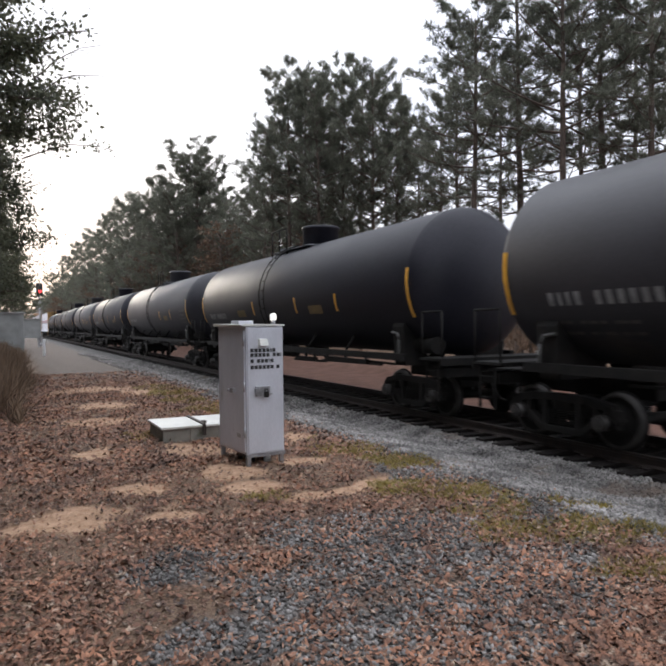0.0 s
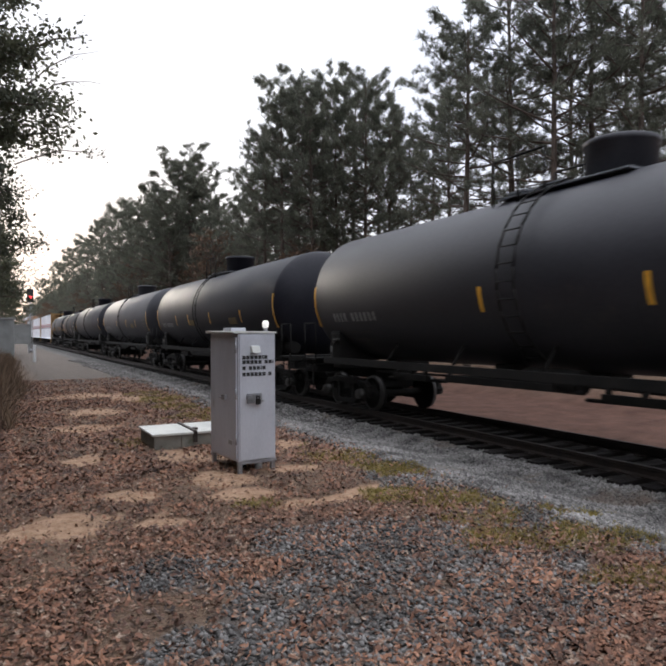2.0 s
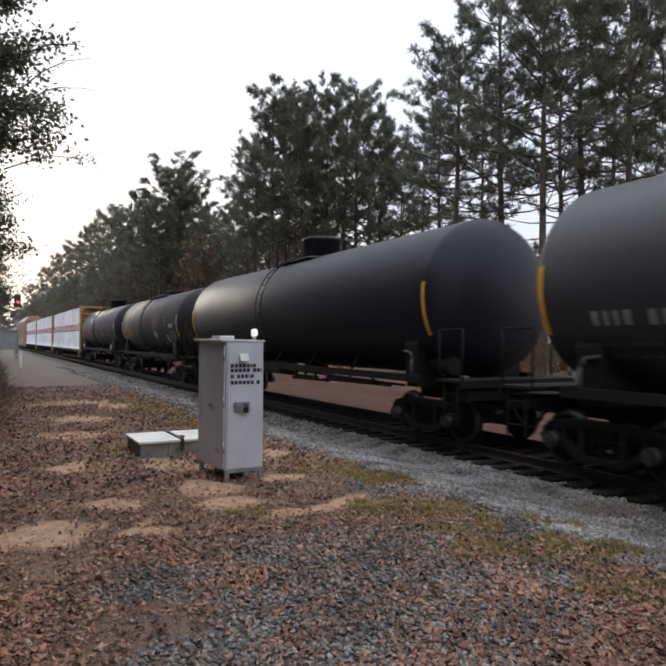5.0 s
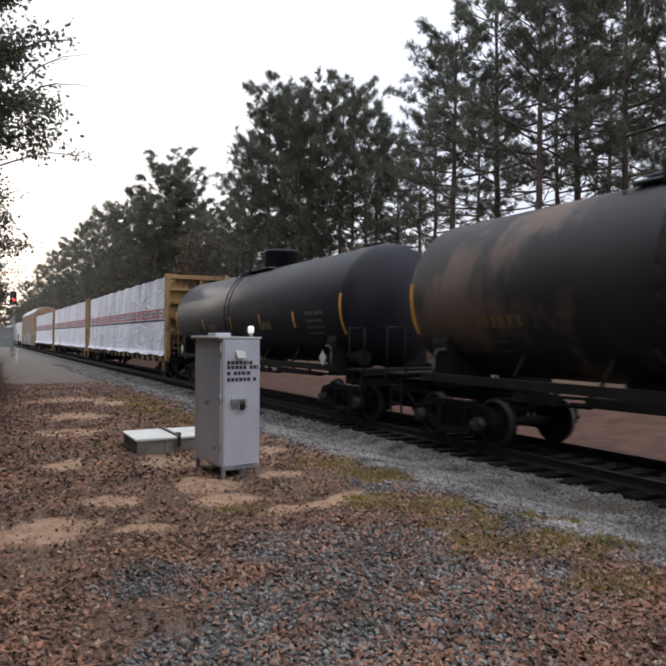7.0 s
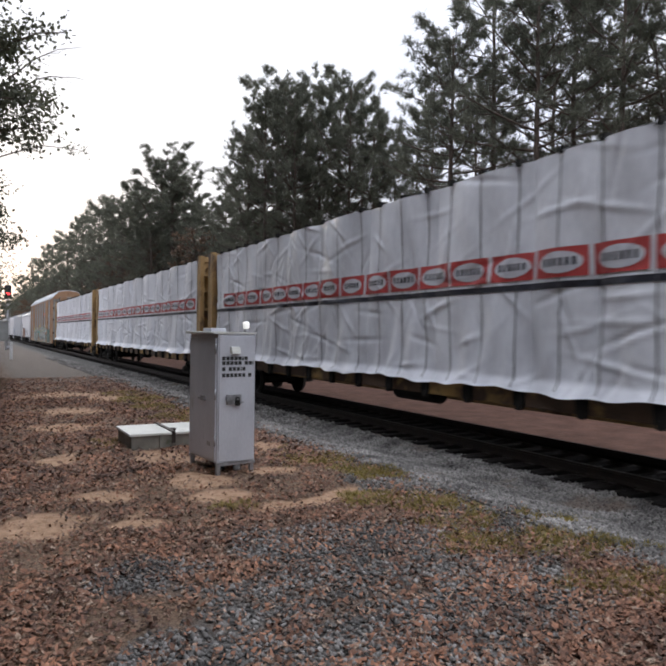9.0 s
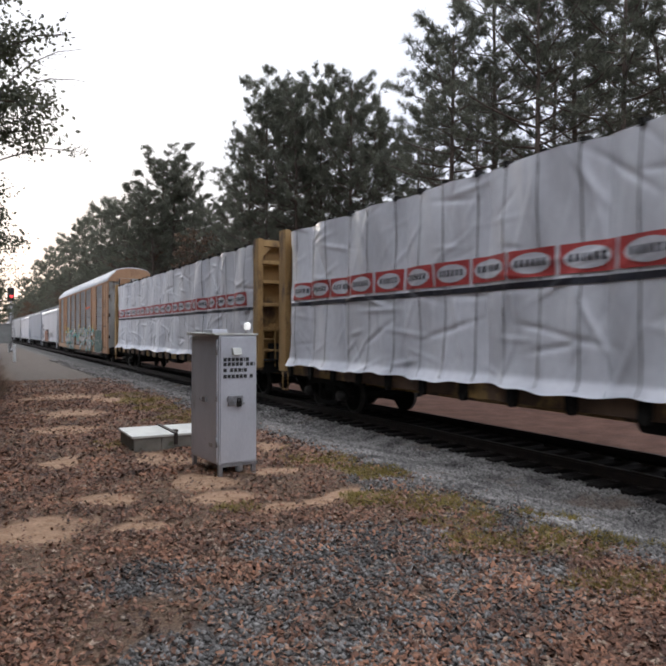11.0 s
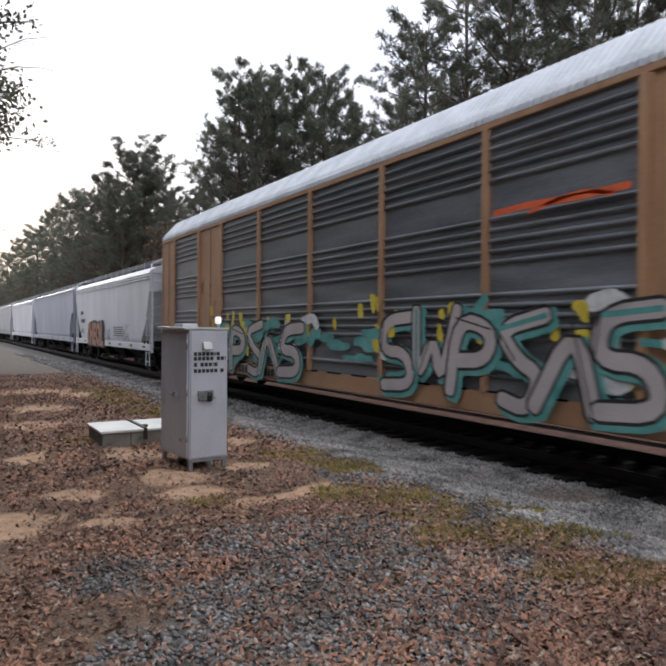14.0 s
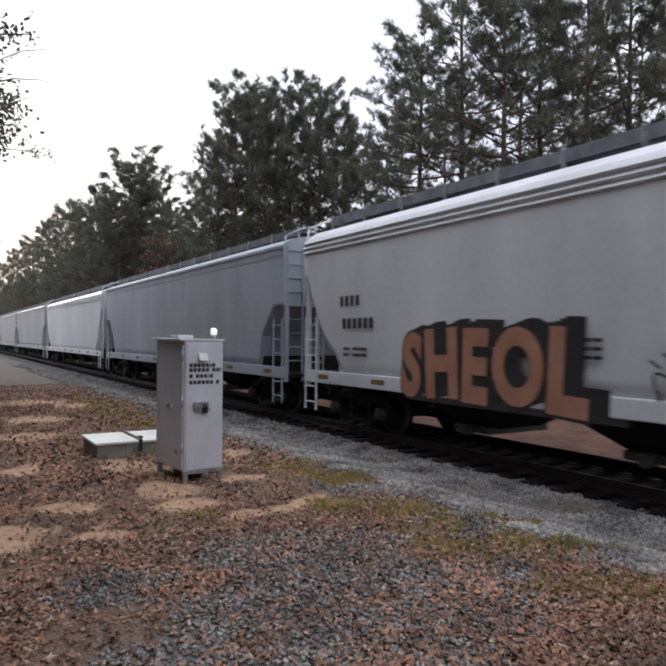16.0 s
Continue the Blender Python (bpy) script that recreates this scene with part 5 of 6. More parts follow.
covered_hopper(319.8, 339.0, HOP_GREY, "light grey covered hopper with rust marks", ribs=False)
covered_hopper(340.2, 359.5, HOP_WHITE, "off-white covered hopper with ribbed eaves")


# ---- equipment beside the track ----
def signal_case():
    """Upright steel case on four legs: x along the narrow front, y into its depth."""
    w, d, zb, zt = 0.50, 0.86, 0.14, 1.69
    case = thing("signal_case", pose(2.60, 7.55, ground_z(2.6, 7.6), 0, 0, 5.0), "silver-grey steel signal case on short legs in the sand", "signal case")
    part("body", Geo().span((0, 0, zb), (w, d, zt)), CASE_PAINT, case, "", 0.012)
    part("roof", Geo().add([(-0.01, -0.02, zt), (w + 0.01, -0.02, zt), (w + 0.01, d + 0.03, zt), (-0.06, d + 0.03, zt), (-0.01, -0.02, zt + 0.035), (w + 0.01, -0.02, zt + 0.02), (w + 0.01, d + 0.03, zt + 0.02), (-0.06, d + 0.03, zt + 0.035), (-0.06, -0.02, zt), (-0.06, -0.02, zt + 0.02)], [(0, 1, 2, 3, 8), (4, 9, 7, 6, 5), (0, 4, 5, 1), (1, 5, 6, 2), (2, 6, 7, 3), (3, 7, 9, 8), (8, 9, 4, 0)]), LID, case, "pale roof plate with a small overhang", 0.004)
    part("vent_cap", Geo().span((0.02, 0.25, zt + 0.02), (0.22, 0.5, zt + 0.07)), CASE_PAINT, case, "", 0.01)
    part("front_door", Geo().span((0.015, -0.018, zb + 0.02), (w - 0.015, 0.0, zt - 0.02)), CASE_PAINT, case, "flush grey front door", 0.006)
    part("side_door", Geo().span((-0.016, 0.03, zb + 0.03), (0.0, d - 0.03, zt - 0.05)), CASE_PAINT, case, "flush grey side door", 0.006)
    for k in range(3):
        part("hinge", Geo().cyl((-0.02, 0.02, 0.35 + 0.55 * k), (-0.02, 0.02, 0.47 + 0.55 * k), 0.012, n=8), CASE_METAL, case)
    for x in (0.03, w - 0.03):
        for y in (0.03, d - 0.03):
            leg = part("leg", Geo().box((x, y, 0.06), (0.05, 0.05, 0.18)).box((x + (0.02 if x < 0.2 else -0.02), y, -0.02), (0.10, 0.09, 0.02)), CASE_METAL, case, "", 0.004)
    part("base_rail", Geo().span((-0.005, -0.01, zb - 0.03), (w + 0.005, 0.04, zb + 0.005)), CASE_METAL, case)
    part("base_rail", Geo().span((-0.005, d - 0.04, zb - 0.03), (w + 0.005, d + 0.01, zb + 0.005)), CASE_METAL, case)
    part("conduit", Geo().cyl((0.36, 0.2, -0.05), (0.36, 0.2, zb), 0.045, n=12), PLACARD, case, "pale conduit under the case")
    part("conduit", Geo().cyl((0.17, 0.3, -0.05), (0.17, 0.3, zb), 0.06, n=12), RUNNING, case)
    hood = Geo().add([(0.155, -0.018, 1.54), (0.265, -0.018, 1.54), (0.265, -0.018, 1.45), (0.155, -0.018, 1.45), (0.155, -0.055, 1.535), (0.265, -0.055, 1.535), (0.265, -0.09, 1.455), (0.155, -0.09, 1.455)], [(0, 3, 2, 1), (4, 5, 6, 7), (0, 1, 5, 4), (1, 2, 6, 5), (2, 3, 7, 6), (3, 0, 4, 7)])
    part("vent_hood", hood, LID, case, "small pale vent hood", 0.004)
    handle = part("latch", Geo().box((0.20, -0.035, 0.905), (0.19, 0.035, 0.12)), CASE_METAL, case, "galvanised door latch", 0.006)
    part("padlock", Geo().box((0.235, -0.065, 0.865), (0.055, 0.03, 0.07)).path([(0.215, -0.065, 0.9), (0.215, -0.065, 0.93), (0.255, -0.065, 0.93), (0.255, -0.065, 0.9)], 0.007), RUNNING, handle, "dark padlock", 0.004)
    part("latch_arm", Geo().box((0.12, -0.055, 0.92), (0.06, 0.03, 0.05)).cyl((0.10, -0.03, 0.91), (0.31, -0.07, 0.87), 0.009, n=6), CASE_METAL, handle)
    h2 = part("side_latch", Geo().box((-0.03, 0.36, 0.90), (0.035, 0.11, 0.06)).cyl((-0.03, 0.42, 0.9), (-0.07, 0.42, 0.9), 0.014, n=8), CASE_METAL, case, "", 0.005)
    part("nameplate", Geo().box((-0.018, 0.2, 0.36), (0.006, 0.1, 0.05)), CASE_METAL, case)
    # lettering on the front as blocks
    for z, widths in ((1.398, [1, 1, 1, 1, 1, 0.4, 1]), (1.342, [1, 1, 1, 1, 1, -0.5, 1, 1, 0.25]), (1.270, [1, -0.5, 1, 1, 1, 0.25, 1]), (1.195, [1, 1, 1, 1, 1, 1, -0.4, 1])):
        g = Geo()
        x = 0.05
        for q in widths:
            if q > 0:
                g.box((x + q * 0.020, -0.021, z), (q * 0.040, 0.005, 0.044))
            x += (abs(q) * 0.042) + 0.011
        tagged(part("lettering", g, LETTER, case, "black lettering reduced to blocks"), kind="stuff")
    base = part("lamp_base", Geo().cyl((0.43, 0.12, zt + 0.01), (0.43, 0.12, zt + 0.07), 0.025, n=10).box((0.43, 0.12, zt + 0.02), (0.08, 0.08, 0.012)), CASE_METAL, case)
    part("lamp_globe", Geo().lathe([(zt + 0.065, 0.02), (zt + 0.08, 0.04), (zt + 0.13, 0.042), (zt + 0.155, 0.03), (zt + 0.16, 0.005)], 16, (0.43, 0.12, 0), "z"), LAMP_GLASS, base, "small glowing indicator lamp")


def splice_box():
    box = thing("cable_vault", pose(2.06, 9.70, ground_z(2.2, 10), 0, 0, 0), "low concrete cable vault with a pale two-part lid", "cable vault")
    part("vault_wall", Geo().span((0, 0, -0.12), (1.25, 0.95, 0.20)), CONCRETE, box, "stained concrete sides", 0.015)
    for a, b in ((-0.03, 0.60), (0.612, 1.28)):
        lid = part("lid", Geo().span((a, -0.03, 0.20), (b, 0.98, 0.235)), LID, box, "pale lid plate with grime", 0.008)
    part("hasp", Geo().box((0.605, 0.48, 0.245), (0.05, 1.02, 0.02)).box((0.605, -0.04, 0.16), (0.05, 0.02, 0.16)).box((0.66, 0.2, 0.25), (0.06, 0.1, 0.03)), RAIL_STEEL, box)
    for x in (0.42, 0.92):
        part("rib", Geo().box((x, -0.01, 0.06), (0.035, 0.03, 0.26)), CONCRETE, box)


def block_signal():
    sig = thing("railway_signal", pose(3.05, 66.0, ground_z(3.0, 66)), "tall railway signal mast showing a red light", "railway signal")
    part("mast", Geo().cyl((0, 0, 0), (0, 0, 5.6), 0.09, n=12).cyl((0, 0, 0), (0, 0, 0.3), 0.2, n=12), CASE_METAL, sig, "pale grey steel mast")
    head = part("signal_head", Geo().span((-0.28, -0.14, 4.55), (0.28, 0.14, 5.75)), BLACK_STEEL, sig, "black signal head with a hood", 0.06)
    part("hood", Geo().path([(0, -0.14, 5.0), (0, -0.45, 5.0)], 0.17, 16), BLACK_STEEL, head)
    part("red_lens", Geo().cyl((0, -0.46, 5.0), (0, -0.47, 5.0), 0.15, n=18), RED_LAMP, head, "lit red lens")
    g = Geo()
    ladder(g, 0, 0.3, 0.2, 4.6, 0.4, 0.02, "x")
    part("ladder", g, CASE_METAL, sig)
    part("arm_box", Geo().span((-0.55, -0.12, 3.55), (-0.2, 0.12, 4.1)), HULL, sig, "", 0.03)
    hut = thing("relay_cabinet", pose(2.2, 63.0, ground_z(2.2, 63)), "pale relay cabinet on posts at the foot of the signal", "relay cabinet")
    part("body", Geo().span((-0.75, -0.5, 0.8), (0.75, 0.5, 2.4)), HULL, hut, "", 0.03)
    part("roof", Geo().span((-0.82, -0.57, 2.4), (0.82, 0.57, 2.47)), HULL, hut, "", 0.02)
    for x in (-0.6, 0.6):
        part("leg", Geo().box((x, 0, 0.4), (0.12, 0.6, 0.82)), CASE_METAL, hut)
    post = thing("marker_post", pose(2.25, 44.0, ground_z(2.25, 44)), "short white marker post beside the track", "marker post")
    part("post", Geo().box((0, 0, 0.5), (0.16, 0.10, 1.0)), PLACARD, post, "", 0.015)
    bung = thing("equipment_bungalow", pose(0.2, 47.0, ground_z(0, 47), 0, 0, 0), "dull grey equipment bungalow half hidden by brush", "equipment bungalow")
    part("wall", Geo().span((-1.2, -1.3, 0.15), (1.0, 1.3, 2.6)), HULL, bung, "", 0.03)
    part("roof", Geo().span((-1.3, -1.4, 2.6), (1.1, 1.4, 2.7)), HULL, bung, "", 0.03)
    part("door", Geo().span((-0.45, -1.33, 0.3), (0.45, -1.30, 2.3)), HULL, bung)


signal_case()
splice_box()
block_signal()


# ---- trees ----
def tube_arrays(pts, radii, n):
    pts = np.asarray(pts, float)
    t = np.gradient(pts, axis=0)
    t /= np.linalg.norm(t, axis=1)[:, None] + 1e-9
    ref = np.where(np.abs(t[:, 2:3]) > 0.8, np.array([[1.0, 0, 0]]), np.array([[0, 0, 1.0]]))
    a = np.cross(t, ref)
    a /= np.linalg.norm(a, axis=1)[:, None] + 1e-9
    b = np.cross(t, a)
    ang = np.linspace(0, 2 * np.pi, n, endpoint=False)
    v = pts[:, None] + np.asarray(radii)[:, None, None] * (np.cos(ang)[None, :, None] * a[:, None] + np.sin(ang)[None, :, None] * b[:, None])
    i, j = np.meshgrid(np.arange(len(pts) - 1), np.arange(n), indexing="ij")
    k, k2 = (i * n + j).ravel(), (i * n + (j + 1) % n).ravel()
    return v.reshape(-1, 3), np.stack([k, k2, k2 + n, k + n], -1)


class Bundle:
    def __init__(self):
        self.v, self.f, self.n = [], [], 0

    def add(self, v, f):
        self.v.append(v)
        self.f.append(f + self.n)
        self.n += len(v)

    def mesh(self, name, m, smooth_on=True):
        return raw_mesh(name, np.concatenate(self.v), np.concatenate(self.f), m, smooth_on)


def tuft_mesh(name, centres, axes, rng, blades, length, width, material, spread=0.8):
    """Sprays of thin blades: three-cornered needles bunched round each twig end."""
    N = len(centres)
    d = axes[:, None] + spread * rng.normal(size=(N, blades, 3))
    d /= np.linalg.norm(d, axis=2)[..., None]
    side = np.cross(d, rng.normal(size=(N, blades, 3)))
    side /= np.linalg.norm(side, axis=2)[..., None] + 1e-9
    ln = length * rng.uniform(0.6, 1.25, (N, blades, 1))
    base = centres[:, None] + d * ln * 0.05
    v = np.stack([base - side * width / 2, base + side * width / 2, base + d * ln], 2).reshape(-1, 3)
    f = np.arange(len(v)).reshape(-1, 3)
    return raw_mesh(name, v, f, material)


def leaf_mesh(name, centres, rng, size, material):
    N = len(centres)
    d = rng.normal(size=(N, 3))
    d /= np.linalg.norm(d, axis=1)[:, None]
    s = np.cross(d, rng.normal(size=(N, 3)))
    s /= np.linalg.norm(s, axis=1)[:, None] + 1e-9
    ln = size * rng.uniform(0.6, 1.3, (N, 1))
    v = np.stack([centres - d * ln / 2, centres + s * ln * 0.3, centres + d * ln / 2, centres - s * ln * 0.3], 1).reshape(-1, 3)
    return raw_mesh(name, v, np.arange(len(v)).reshape(-1, 4), material)


def pine(seed, height, bare, reach, tufts, dense=1.0, lean=0.0, blades=(11, 0.30, 0.030), round_top=0.6, twigs=7):
    """A pine: tapered wavy trunk, whorls of rising and drooping limbs with side twigs, and needle sprays at their ends."""
    rng = np.random.default_rng(seed)
    zz = np.linspace(0, height, 14)
    wob = np.cumsum(rng.normal(0, 0.05, (14, 2)), axis=0)
    trunk = np.column_stack([wob[:, 0] + lean * zz, wob[:, 1], zz])
    b = Bundle()
    b.add(*tube_arrays(trunk, 0.20 * (height / 18) * (1 - 0.85 * zz / height) + 0.015, 8))
    limbs = Bundle()
    cents, axes = [], []
    nl = int(46 * dense)
    for k in range(nl):
        q = (k + rng.uniform(0, 1)) / nl
        z = height * (bare + (0.99 - bare) * q ** 0.85)
        base = np.array([np.interp(z, zz, trunk[:, 0]), np.interp(z, zz, trunk[:, 1]), z])
        az = k * 2.4 + rng.normal(0, 0.4)
        shape = (0.62 + 0.42 * math.sin(math.pi * min(q * 1.25 + 0.12, 1))) * (1 - q ** 4 * round_top)
        ln = reach * shape * rng.uniform(0.65, 1.15)
        rise = -0.05 + 0.75 * q + rng.normal(0, 0.12)
        m = 6
        tt = np.linspace(0, 1, m)
        limb = base + np.column_stack([np.cos(az) * ln * tt, np.sin(az) * ln * tt, ln * (rise * tt + 0.22 * tt ** 2)]) + np.cumsum(rng.normal(0, 0.035 * ln / 2, (m, 3)), axis=0) * tt[:, None]
        limbs.add(*tube_arrays(limb, 0.055 * (ln / reach) * (1 - 0.85 * tt) + 0.006, 4))
        dead = q < 0.10
        nt = twigs if not dead else 3
        for j in range(nt):
            p0 = rng.uniform(0.3, 1.0)
            s0 = np.array([np.interp(p0, tt, limb[:, c]) for c in range(3)])
            a2 = az + rng.choice([-1, 1]) * rng.uniform(0.3, 1.1)
            l2 = ln * rng.uniform(0.16, 0.38) * (1.2 - 0.5 * p0)
            up = rng.uniform(0.0, 0.7)
            s1 = s0 + np.array([math.cos(a2) * l2, math.sin(a2) * l2, l2 * up])
            mid = (s0 + s1) / 2 + rng.normal(0, 0.04, 3)
            limbs.add(*tube_arrays([s0, mid, s1], [0.016, 0.011, 0.005], 3))
            if dead and j:
                continue
            c = max(1, int(tufts / (nl * twigs)))
            for _ in range(c):
                w = rng.uniform(0.35, 1.08)
                cents.append(s0 + (s1 - s0) * w + rng.normal(0, 0.11, 3))
                ax = (s1 - s0) / (np.linalg.norm(s1 - s0) + 1e-9) + np.array([0, 0, 0.45])
                axes.append(ax)
    crown = tuft_mesh("crown", np.array(cents), np.array(axes), rng, *blades, NEEDLES)
    tree = thing("pine_tree", pose(0, 0, 0), "tall pine with a bare lower trunk and open dark green crown", "pine tree", "pines beyond the track")
    part("trunk", b.mesh("trunk", BARK), BARK, tree, "straight grey-brown trunk")
    part("branchwork", limbs.mesh("branchwork", BARK), BARK, tree)
    part("crown", crown, NEEDLES, tree, "open crown of needle sprays")
    return tree, height


def broadleaf(seed, height, reach, leaves, material=None, label="", low=0.18, name="broadleaf_tree", size=0.13):
    rng = np.random.default_rng(seed)
    zz = np.linspace(0, height * 0.92, 10)
    wob = np.cumsum(rng.normal(0, 0.09, (10, 2)), axis=0)
    trunk = np.column_stack([wob, zz])
    b, limbs = Bundle(), Bundle()
    b.add(*tube_arrays(trunk, 0.17 * (height / 12) * (1 - 0.85 * zz / zz[-1]) + 0.012, 8))
    cents = []
    nl = 44
    for k in range(nl):
        q = (k + rng.uniform(0, 1)) / nl
        z = height * (low + (0.9 - low) * q)
        base = np.array([np.interp(z, zz, trunk[:, 0]), np.interp(z, zz, trunk[:, 1]), z])
        az, ln = k * 2.4 + rng.normal(0, 0.4), reach * (1 - 0.55 * q ** 2) * rng.uniform(0.6, 1.1)
        tt = np.linspace(0, 1, 6)
        rise = 0.15 + 0.6 * q + rng.normal(0, 0.15)
        limb = base + np.column_stack([np.cos(az) * ln * tt, np.sin(az) * ln * tt, ln * rise * tt - 0.18 * ln * tt ** 2]) + np.cumsum(rng.normal(0, 0.06 * ln / 2, (6, 3)), axis=0) * tt[:, None]
        limbs.add(*tube_arrays(limb, 0.05 * (1 - 0.88 * tt) + 0.005, 4))
        for j in range(9):
            p0 = rng.uniform(0.25, 1.0)
            s0 = np.array([np.interp(p0, tt, limb[:, c]) for c in range(3)])
            a2, l2 = az + rng.normal(0, 1.0), ln * rng.uniform(0.12, 0.34)
            s1 = s0 + np.array([math.cos(a2) * l2, math.sin(a2) * l2, l2 * rng.uniform(-0.25, 0.6)])
            limbs.add(*tube_arrays([s0, (s0 + s1) / 2 + rng.normal(0, 0.05, 3), s1], [0.014, 0.010, 0.004], 3))
            c = max(1, leaves // (nl * 9))
            w = rng.uniform(0.25, 1.1, (c, 1))
            cents.append(s0 + (s1 - s0) * w + rng.normal(0, 0.16, (c, 3)))
    tree = thing(name, pose(0, 0, 0), label or "leafy dark tree with a ragged crown beside the track", "tree", "trees beside the track")
    part("trunk", b.mesh("trunk", BARK), BARK, tree)
    part("branchwork", limbs.mesh("branchwork", BARK), BARK, tree)
    part("crown", leaf_mesh("crown", np.concatenate(cents), rng, size, material or LEAVES), LEAVES, tree, "ragged crown of small leaves")
    return tree, height


def plant(kinds, spots, seed, wide=1.0):
    """Copies of a few grown trees, turned and scaled to the height wanted."""
    rnd = random.Random(seed)
    for k, (x, y, top) in enumerate(spots):
        tree, height = kinds[(k * 7 + seed) % len(kinds)]
        z = float(ground_z(np.float64(x), np.float64(y)))
        s = (top - z) / height
        c = copy_thing(tree, pose(x, y, z, 0, 0, rnd.uniform(0, 360)))
        c.scale = (s * wide * rnd.uniform(0.92, 1.1), s * wide * rnd.uniform(0.92, 1.1), s)


OPEN_PINES = [pine(41, 19, 0.36, 4.4, 2800, 0.95, 0, (11, 0.33, 0.031), 0.35, 5), pine(42, 19, 0.40, 4.0, 2500, 0.9, 0.01, (11, 0.33, 0.031), 0.35, 5), pine(43, 20, 0.34, 4.6, 3000, 1.0, 0, (11, 0.33, 0.031), 0.35, 6), pine(44, 18, 0.38, 4.2, 2600, 0.9, -0.012, (11, 0.33, 0.031), 0.35, 5)]
FULL_PINES = [pine(51, 19, 0.24, 4.1, 4500, 1.3, 0, (11, 0.32, 0.034), 0.3), pine(52, 20, 0.28, 4.4, 4800, 1.35, 0, (11, 0.32, 0.034), 0.25), pine(53, 18, 0.22, 4.0, 4300, 1.25, 0, (11, 0.32, 0.034), 0.3)]
FAR_PINES = [pine(54, 19, 0.12, 4.6, 900, 1.3, 0, (9, 0.75, 0.085), 0.5), pine(55, 18, 0.10, 4.3, 900, 1.3, 0, (9, 0.75, 0.085), 0.45)]
RUSSET = [broadleaf(61, 12, 3.6, 3200, NEEDLES_DRY, "bare-looking russet tree among the pines", 0.12, "russet_tree", 0.26)]


def stand(kinds, seen, seed, wide):
    """Trees by bearing from the eye, distance and the angle of their tops above level."""
    plant(kinds, [(d * math.sin(radians(a)), d * math.cos(radians(a)), 1.7 + d * math.tan(radians(e))) for a, d, e in seen], seed, wide)


stand(OPEN_PINES, [(38.6, 29, 24.2), (42.2, 31, 27.0), (45.7, 27.5, 29.0), (49.0, 30, 28.0), (52.2, 27, 28.0), (55.6, 29, 27.0), (59.5, 28, 26.0)], 1, 1.0)
stand(OPEN_PINES, [(47.4, 36, 25.0), (51.0, 37, 24.0), (37.2, 37, 20.0), (40.8, 43, 20.5), (56.0, 38, 23.0)], 2, 0.85)
stand(FULL_PINES, [(22.9, 48, 20.0), (25.4, 46, 19.8), (30.0, 46, 20.5), (27.6, 49, 18.6), (21.4, 51, 16.0), (32.2, 45, 17.4), (24.2, 50, 19.2)], 3, 0.84)
stand(OPEN_PINES, [(24.0, 54, 19.0), (26.4, 53, 20.4), (28.9, 53, 19.5), (31.2, 52, 18.8), (34.0, 47, 15.6), (36.0, 44, 15.5)], 3, 0.92)
stand(FULL_PINES, [(14.3, 75, 14.1), (12.7, 79, 11.4), (16.0, 73, 12.6), (17.6, 67, 10.4), (19.4, 62, 10.8), (11.2, 86, 9.8), (20.8, 58, 12.2), (15.2, 85, 11.4), (13.4, 70, 10.0), (15.0, 74, 13.6)], 5, 1.12)
stand(FAR_PINES, [(10.3, 97, 10.4), (9.3, 106, 9.9), (8.1, 125, 8.6), (6.9, 150, 7.5), (5.8, 190, 6.5), (4.8, 250, 5.3), (3.8, 330, 4.1)], 6, 1.05)


def far_wood():
    """Back rows of the wood beyond the track, closing it to the distance."""
    rnd = random.Random(77)
    pines, russets = [], []
    y = 62.0
    while y < 420:
        for row in range(2 if y < 140 else 1):
            x = 24 + 5.5 * row + rnd.uniform(-1.5, 1.5) - 4.5 * min(1.0, (y - 44) / 120)
            pines.append((x, y + rnd.uniform(-2, 2), 11.5 + 4.0 * min(1, y / 140) + rnd.uniform(-1.5, 1.0)))
        if rnd.random() < 0.75:
            russets.append((17.0 + rnd.uniform(-1.0, 3.0), y + rnd.uniform(-3, 3), rnd.uniform(8, 13)))
        y += 3.6 + 0.03 * y
    plant(FAR_PINES, pines, 7, 1.15)
    plant(RUSSET, russets, 8, 1.2)


far_wood()
plant(RUSSET, [(19.0, 42.0, 8.0), (21.0, 35.0, 7.5), (23.0, 28.0, 7.0), (24.0, 21.0, 7.0), (26.0, 33.0, 8.0), (26.0, 26.0, 7.0), (30.0, 30.0, 8.0)], 10)
SIDE_TREES = [broadleaf(71, 13, 2.9, 32000, LEAVES, "", 0.18, "broadleaf_tree", 0.12), broadleaf(72, 12, 2.7, 27000, LEAVES, "", 0.40, "broadleaf_tree", 0.12)]
plant(SIDE_TREES, [(-1.15, 20.5, 15.2), (-1.8, 24.5, 13.5), (-1.6, 30.0, 13.0), (-1.7, 36.0, 13.5), (-1.5, 43.0, 13.0), (-1.2, 56.0, 12.5), (0.4, 75.0, 11.0), (1.2, 95.0, 10.5), (2.0, 130.0, 11.5), (4.2, 180.0, 12.5)], 9)
# unseen rows added on the left to block sky light from the case's side
LEFT_SHADE_TREE = [broadleaf(73, 16, 2.5, 7500, LEAVES, "", 0.04, "broadleaf_tree", 0.5)]
plant(LEFT_SHADE_TREE, [(-4.0 - 1.6 * (k % 2), 5.0 + 2.2 * k, 15.5 + (k * 5 % 3) * 0.4) for k in range(11)], 11)
plant(LEFT_SHADE_TREE, [(-8.0 - 2.5 * (k % 3), -10.0 + 2.1 * k, 16.0 + (k * 5 % 3) * 0.8) for k in range(18)], 12, 1.3)
